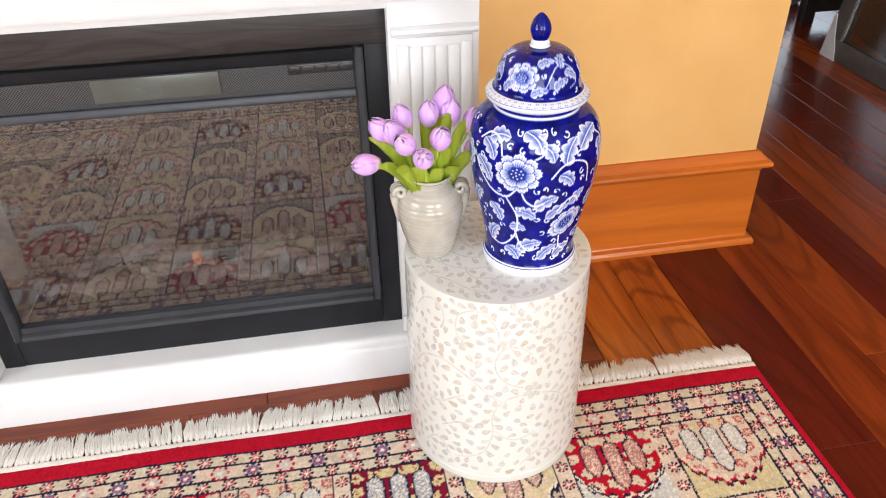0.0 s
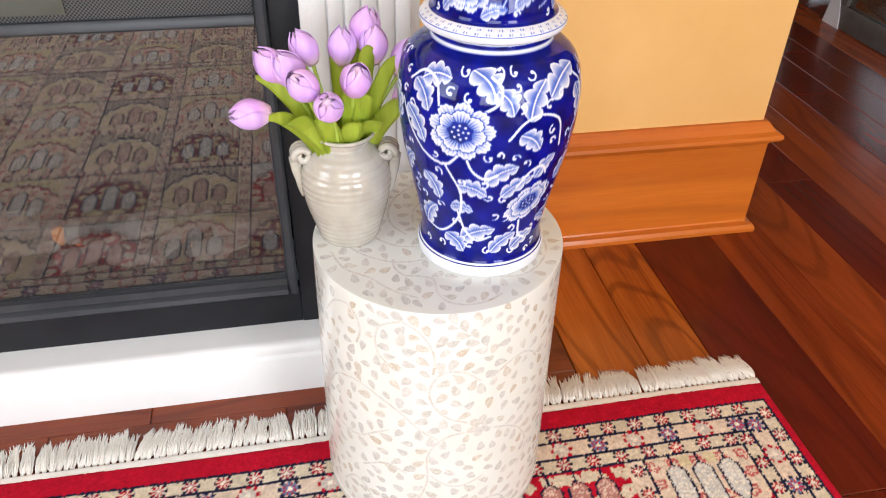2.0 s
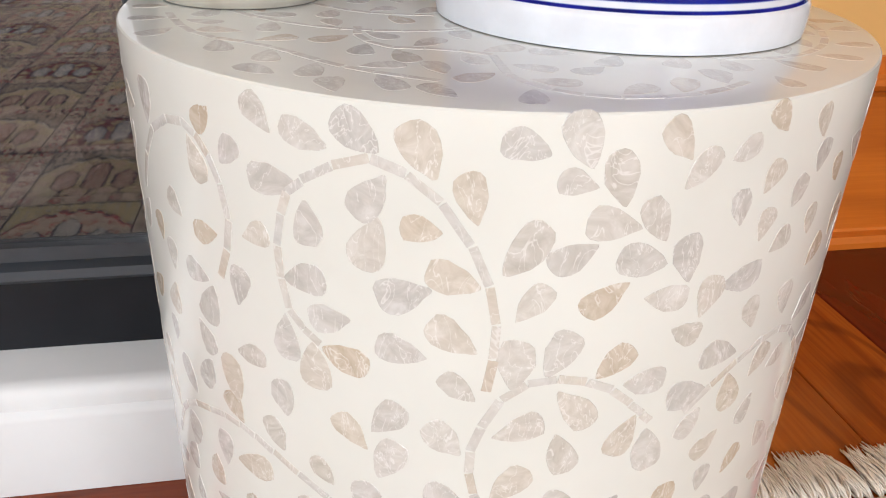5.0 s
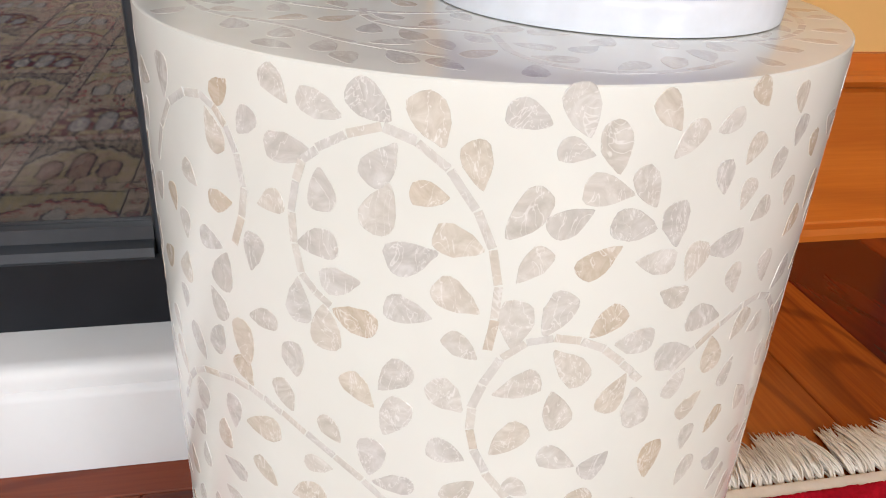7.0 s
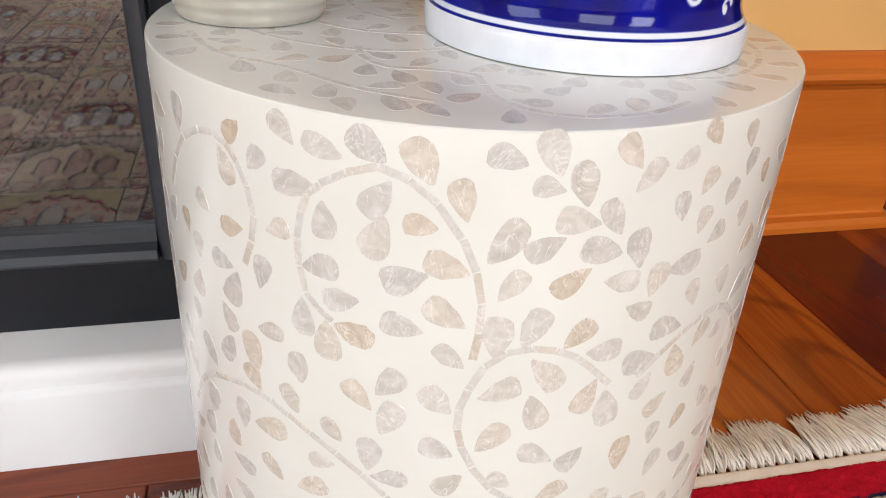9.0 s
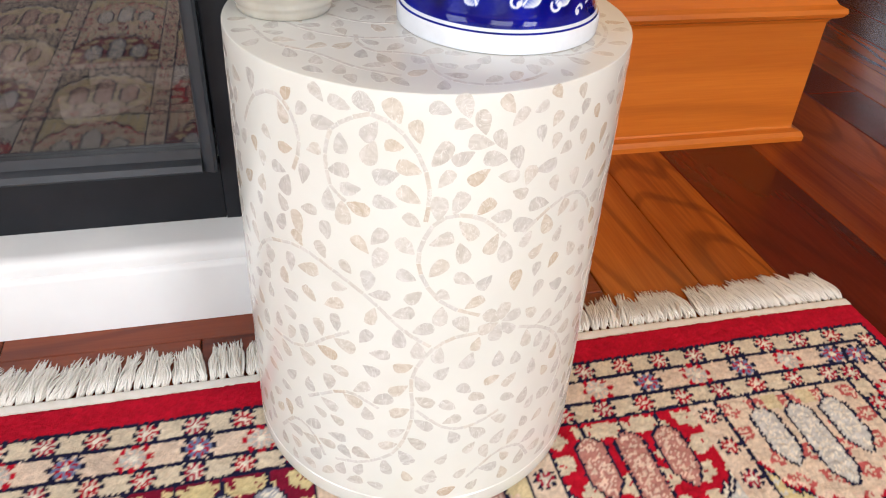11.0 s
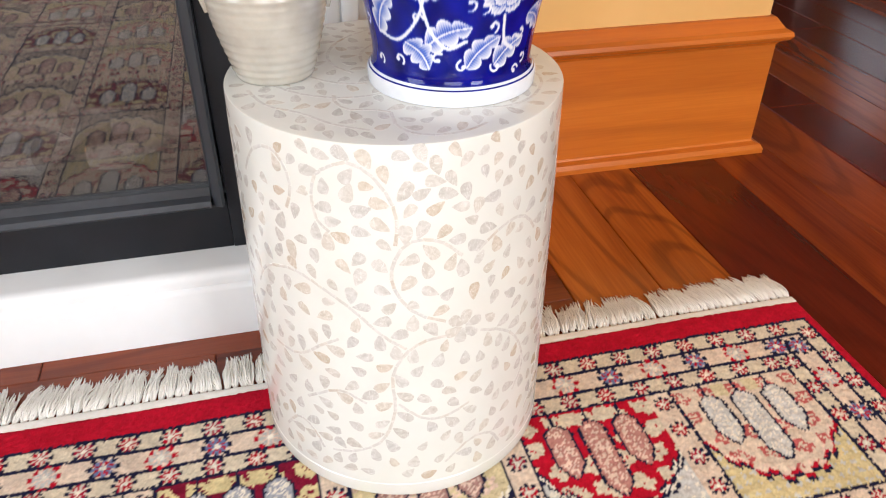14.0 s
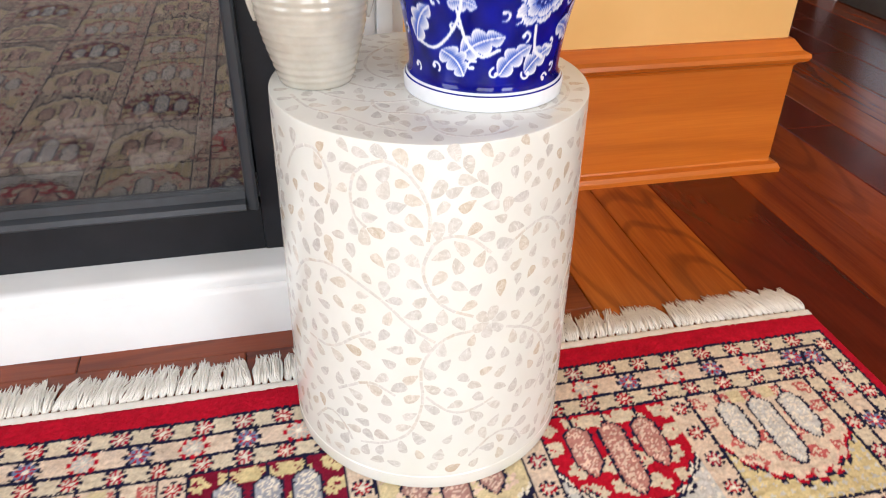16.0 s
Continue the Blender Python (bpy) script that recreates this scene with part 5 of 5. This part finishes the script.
Z = 0.002 + (RUG_Z - 0.002) * np.sqrt(rise) - 0.0024 * rng.rand(*U.shape) * (rise > 0.5) + 0.0007 * np.sin(37 * XX) * np.sin(23 * YY)
Z = np.minimum(Z, RUG_Z)
GX, GY = np.meshgrid(xs, ys)
pile = coloured_mesh("woven_field", np.stack([GX + 0.0012 * np.sin(9 * GY) * (XX < 0.02), GY + 0.0016 * np.sin(11 * GX), Z], -1).reshape(-1, 3), grid_quads(len(ys), len(xs)), paint.reshape(-1, 3), "knots", M_RUG, rug)
pile.matrix_parent_inverse = Matrix.Translation(-rug.location)
bm = box(bmesh.new(), RX0, RX1, RY1 - 0.004, RY1 + 0.0120, 0.0005, 0.0085, 0.003)
part("woven_end", bm, M_YARN, rug, "cream flat-woven end band", 60).matrix_parent_inverse = Matrix.Translation(-rug.location)


def tassel_mesh(seed, spread):
    rng_ = random.Random(seed)
    bm = bmesh.new()
    bmesh.ops.create_icosphere(bm, subdivisions=1, radius=0.0022, matrix=Matrix.Translation((0, 0.004, 0.0035)))
    lean = rng_.uniform(-0.007, 0.007)
    for k in range(20):
        f = (k - 9.5) / 9.5
        wide = 0.0062 * f * rng_.uniform(0.75, 1.15) * spread
        ln = rng_.uniform(0.054, 0.076)
        h = rng_.uniform(0.002, 0.009)
        sway, turn = rng_.uniform(0.0004, 0.0016), rng_.uniform(0, 6.3)
        pts = smooth_curve([(0.0011 * f, 0.002, 0.0035), (wide * 0.75, ln * 0.22, h), (wide + lean * 0.3, ln * 0.5, h), (wide + lean * 0.7, ln * 0.76, h * 0.6),
                            (wide * 1.1 + lean + rng_.uniform(-0.003, 0.003), ln, 0.0012)], 9)
        pts = [p + Vector((sway * math.sin(turn + 1.1 * i), 0, 0)) for i, p in enumerate(pts)]
        tube(bm, pts, [0.0008, 0.0010, 0.0012, 0.0012, 0.0012, 0.0012, 0.0011, 0.0011, 0.0010, 0.0005], 4)
    me = bpy.data.meshes.new("tassel")
    for f in bm.faces:
        f.smooth = True
    bm.to_mesh(me)
    bm.free()
    me.materials.append(M_YARN)
    return me


tassels = [tassel_mesh(k, 0.9 + 0.15 * (k % 3)) for k in range(14)]
rnd = random.Random(21)
x, k = RX1 - 0.004, 0
while x > -0.9:
    ob = new("tassel", tassels[rnd.randrange(14)])
    ob.parent = rug
    ob.matrix_parent_inverse = Matrix.Translation(-rug.location)
    ob.matrix_basis = pose(x, RY1 + 0.010, 0, 0, 0, rnd.uniform(-7, 7) + (10 * math.sin(9 * x))) @ Matrix.Diagonal((1, rnd.uniform(0.88, 1.1), 1, 1))
    x -= rnd.uniform(0.0100, 0.0122)

# ---- hall beyond the opening ----
picture = thing("leaning_picture", "large grey-framed picture under glass leaning by the hall floor", "picture frame", (2.26, 2.5, 0))
lean = Matrix.Translation((2.245, 3.24, 0.0)) @ Matrix.Rotation(radians(9), 4, "Y")


def pp(name, dims, material, label=""):
    bm = box(bmesh.new(), *dims, 0.002)
    bm.transform(lean)
    ob = part(name, bm, material, picture, label, 40)
    ob.matrix_parent_inverse = Matrix.Translation(-picture.location)
    return ob


pp("frame_bottom", (0, 0.035, -1.25, 0, 0.002, 0.085), M_PEWTER)
pp("frame_top", (0, 0.035, -1.25, 0, 1.115, 1.2), M_PEWTER)
pp("frame_side", (0, 0.035, -0.085, 0, 0.0855, 1.1145), M_PEWTER)
pp("frame_side", (0, 0.035, -1.25, -1.165, 0.0855, 1.1145), M_PEWTER)
pp("backing", (0.024, 0.032, -1.165, -0.085, 0.085, 1.115), M_BRASSY, "tan picture sheet")
pp("glass", (0.012, 0.016, -1.165, -0.085, 0.085, 1.115), M_MIRROR, "reflecting glass")
for foot, way in ((0.006, -1), (-1.256, 1)):
    bm = bmesh.new()
    low = [bm.verts.new((xx, foot + way * yy, zz)) for xx in (-0.004, 0.04) for yy, zz in ((0.0, -0.001), (0.105, -0.001), (0.085, 0.045), (0.05, 0.10), (0.012, 0.185), (0.0, 0.185))]
    bm.faces.new(low[:6])
    bm.faces.new(low[6:])
    for k in range(6):
        bm.faces.new((low[k], low[(k + 1) % 6], low[6 + (k + 1) % 6], low[6 + k]))
    bmesh.ops.recalc_face_normals(bm, faces=bm.faces)
    bm.transform(lean)
    part("corner_guard", bm, M_CARD, picture, "white cardboard corner guard").matrix_parent_inverse = Matrix.Translation(-picture.location)
cab = thing("dark_cabinet", "black lacquered cabinet standing in the dim hall", "cabinet", (2.6, 3.7, 0))
for nm, d in (("post", (2.38, 2.44, 3.62, 3.68, 0, 1.1)), ("side_panel", (2.44, 2.95, 3.63, 3.66, 0.06, 1.05)), ("top", (2.36, 3.0, 3.6, 4.2, 1.1, 1.13))):
    ob = boxed(nm, d, M_DARKWOOD, cab, bevel=0.004)
    ob.matrix_parent_inverse = Matrix.Translation(-cab.location)
bm = bmesh.new()
bmesh.ops.create_icosphere(bm, subdivisions=3, radius=0.16)
for v in bm.verts:
    v.co = Vector((v.co.x * 1.2, v.co.y * 0.9, max(v.co.z, -0.1) * 0.9)) * (1 + 0.3 * noise.noise(v.co * 9)) + Vector((0, 0, 0.1))
sack = part("cloth_bag", bm, M_BLUE, None, "", 180)
sack.location = (2.45, 4.05, 0.0)
tagged(sack, "crumpled pale blue cloth bag on the hall floor", "bag")

# ---- floor boards ----
floor = tagged(boxed("floor", (LEFT, RIGHT, BACK, FAR, -0.12, -0.004), M_SUB, bevel=0), "glossy red-brown hardwood floor of mixed boards", "floor", kind="structure")
COLUMNS = [(0.554, 0), (0.706, 0), (0.838, 2), (1.035, 1), (1.175, 1), (1.31, 2), (1.45, 1)]
edges, tones = [c[0] for c in COLUMNS], [c[1] for c in COLUMNS]
while edges[-1] < RIGHT:
    edges.append(edges[-1] + (0.13 if len(edges) % 3 else 0.15))
    tones.append([2, 2, 1, 2, 2][len(edges) % 5])
while edges[0] > LEFT:
    edges.insert(0, edges[0] - 0.135)
    tones.insert(0, [1, 0, 1, 1][len(edges) % 4])
HEARTH = (1.31, 1.63)


def plank_mesh(x0, x1, y0, y1, h, c=0.0014):
    me = bpy.data.meshes.new("plank")
    y1 -= 0.0008
    vs = [(x, y, z) for z, k in ((-0.006, 0), (h - c, 0), (h, c)) for x, y in ((x0 + k, y0 + k), (x1 - k, y0 + k), (x1 - k, y1 - k), (x0 + k, y1 - k))]
    fs = [(8, 9, 10, 11)] + [(4 * r + i, 4 * r + (i + 1) % 4, 4 * r + 4 + (i + 1) % 4, 4 * r + 4 + i) for r in (0, 1) for i in range(4)]
    me.from_pydata(vs, [], fs)
    return me


rnd = random.Random(8)
# border boards along the hearth
stops = [-3.0, -2.1, -1.25, -0.415, -0.005, 0.5535]
for y0, y1, off in ((1.31, 1.47, 0.0), (1.47, 1.63, 0.17)):
    for a, b in zip(stops, stops[1:]):
        me = plank_mesh(a + (off if a > -3 else 0) + 0.0006, b + (off if b < 0.5 else 0) - 0.0006, y0, y1, -0.0002)
        me.materials.append(M_HEARTH)
        new("plank", me).parent = floor
for (a, b), tone in zip(zip(edges, edges[1:]), tones):
    y = BACK - rnd.uniform(0, 1.2)
    while y < FAR:
        e = y + rnd.uniform(1.5, 2.6)
        if a < 1.2 and a > 0.5 and y < 1.5 < e:
            e = max(e, 2.4)
        y0, y1 = max(y, BACK), min(e, FAR)
        x0, x1 = max(a, LEFT) + 0.0006, min(b, RIGHT) - 0.0006
        if b < 0.556 and y0 < HEARTH[0] < y1:
            y1, e = HEARTH[0], HEARTH[1]
        if b < 0.556 and HEARTH[0] < y0 < HEARTH[1]:
            y0 = HEARTH[1]
        if y1 - y0 > 0.05 and x1 - x0 > 0.01:
            h = rnd.uniform(-0.0006, 0.0)
            me = plank_mesh(x0, x1, y0, y1, h)
            fixed = 0.5 < a < 1.2 and y0 < 1.7 < y1
            me.materials.append(M_PLANKS[tone if fixed or rnd.random() < 0.75 else rnd.choice((0, 1, 1, 2))])
            new("plank", me).parent = floor
        y = e
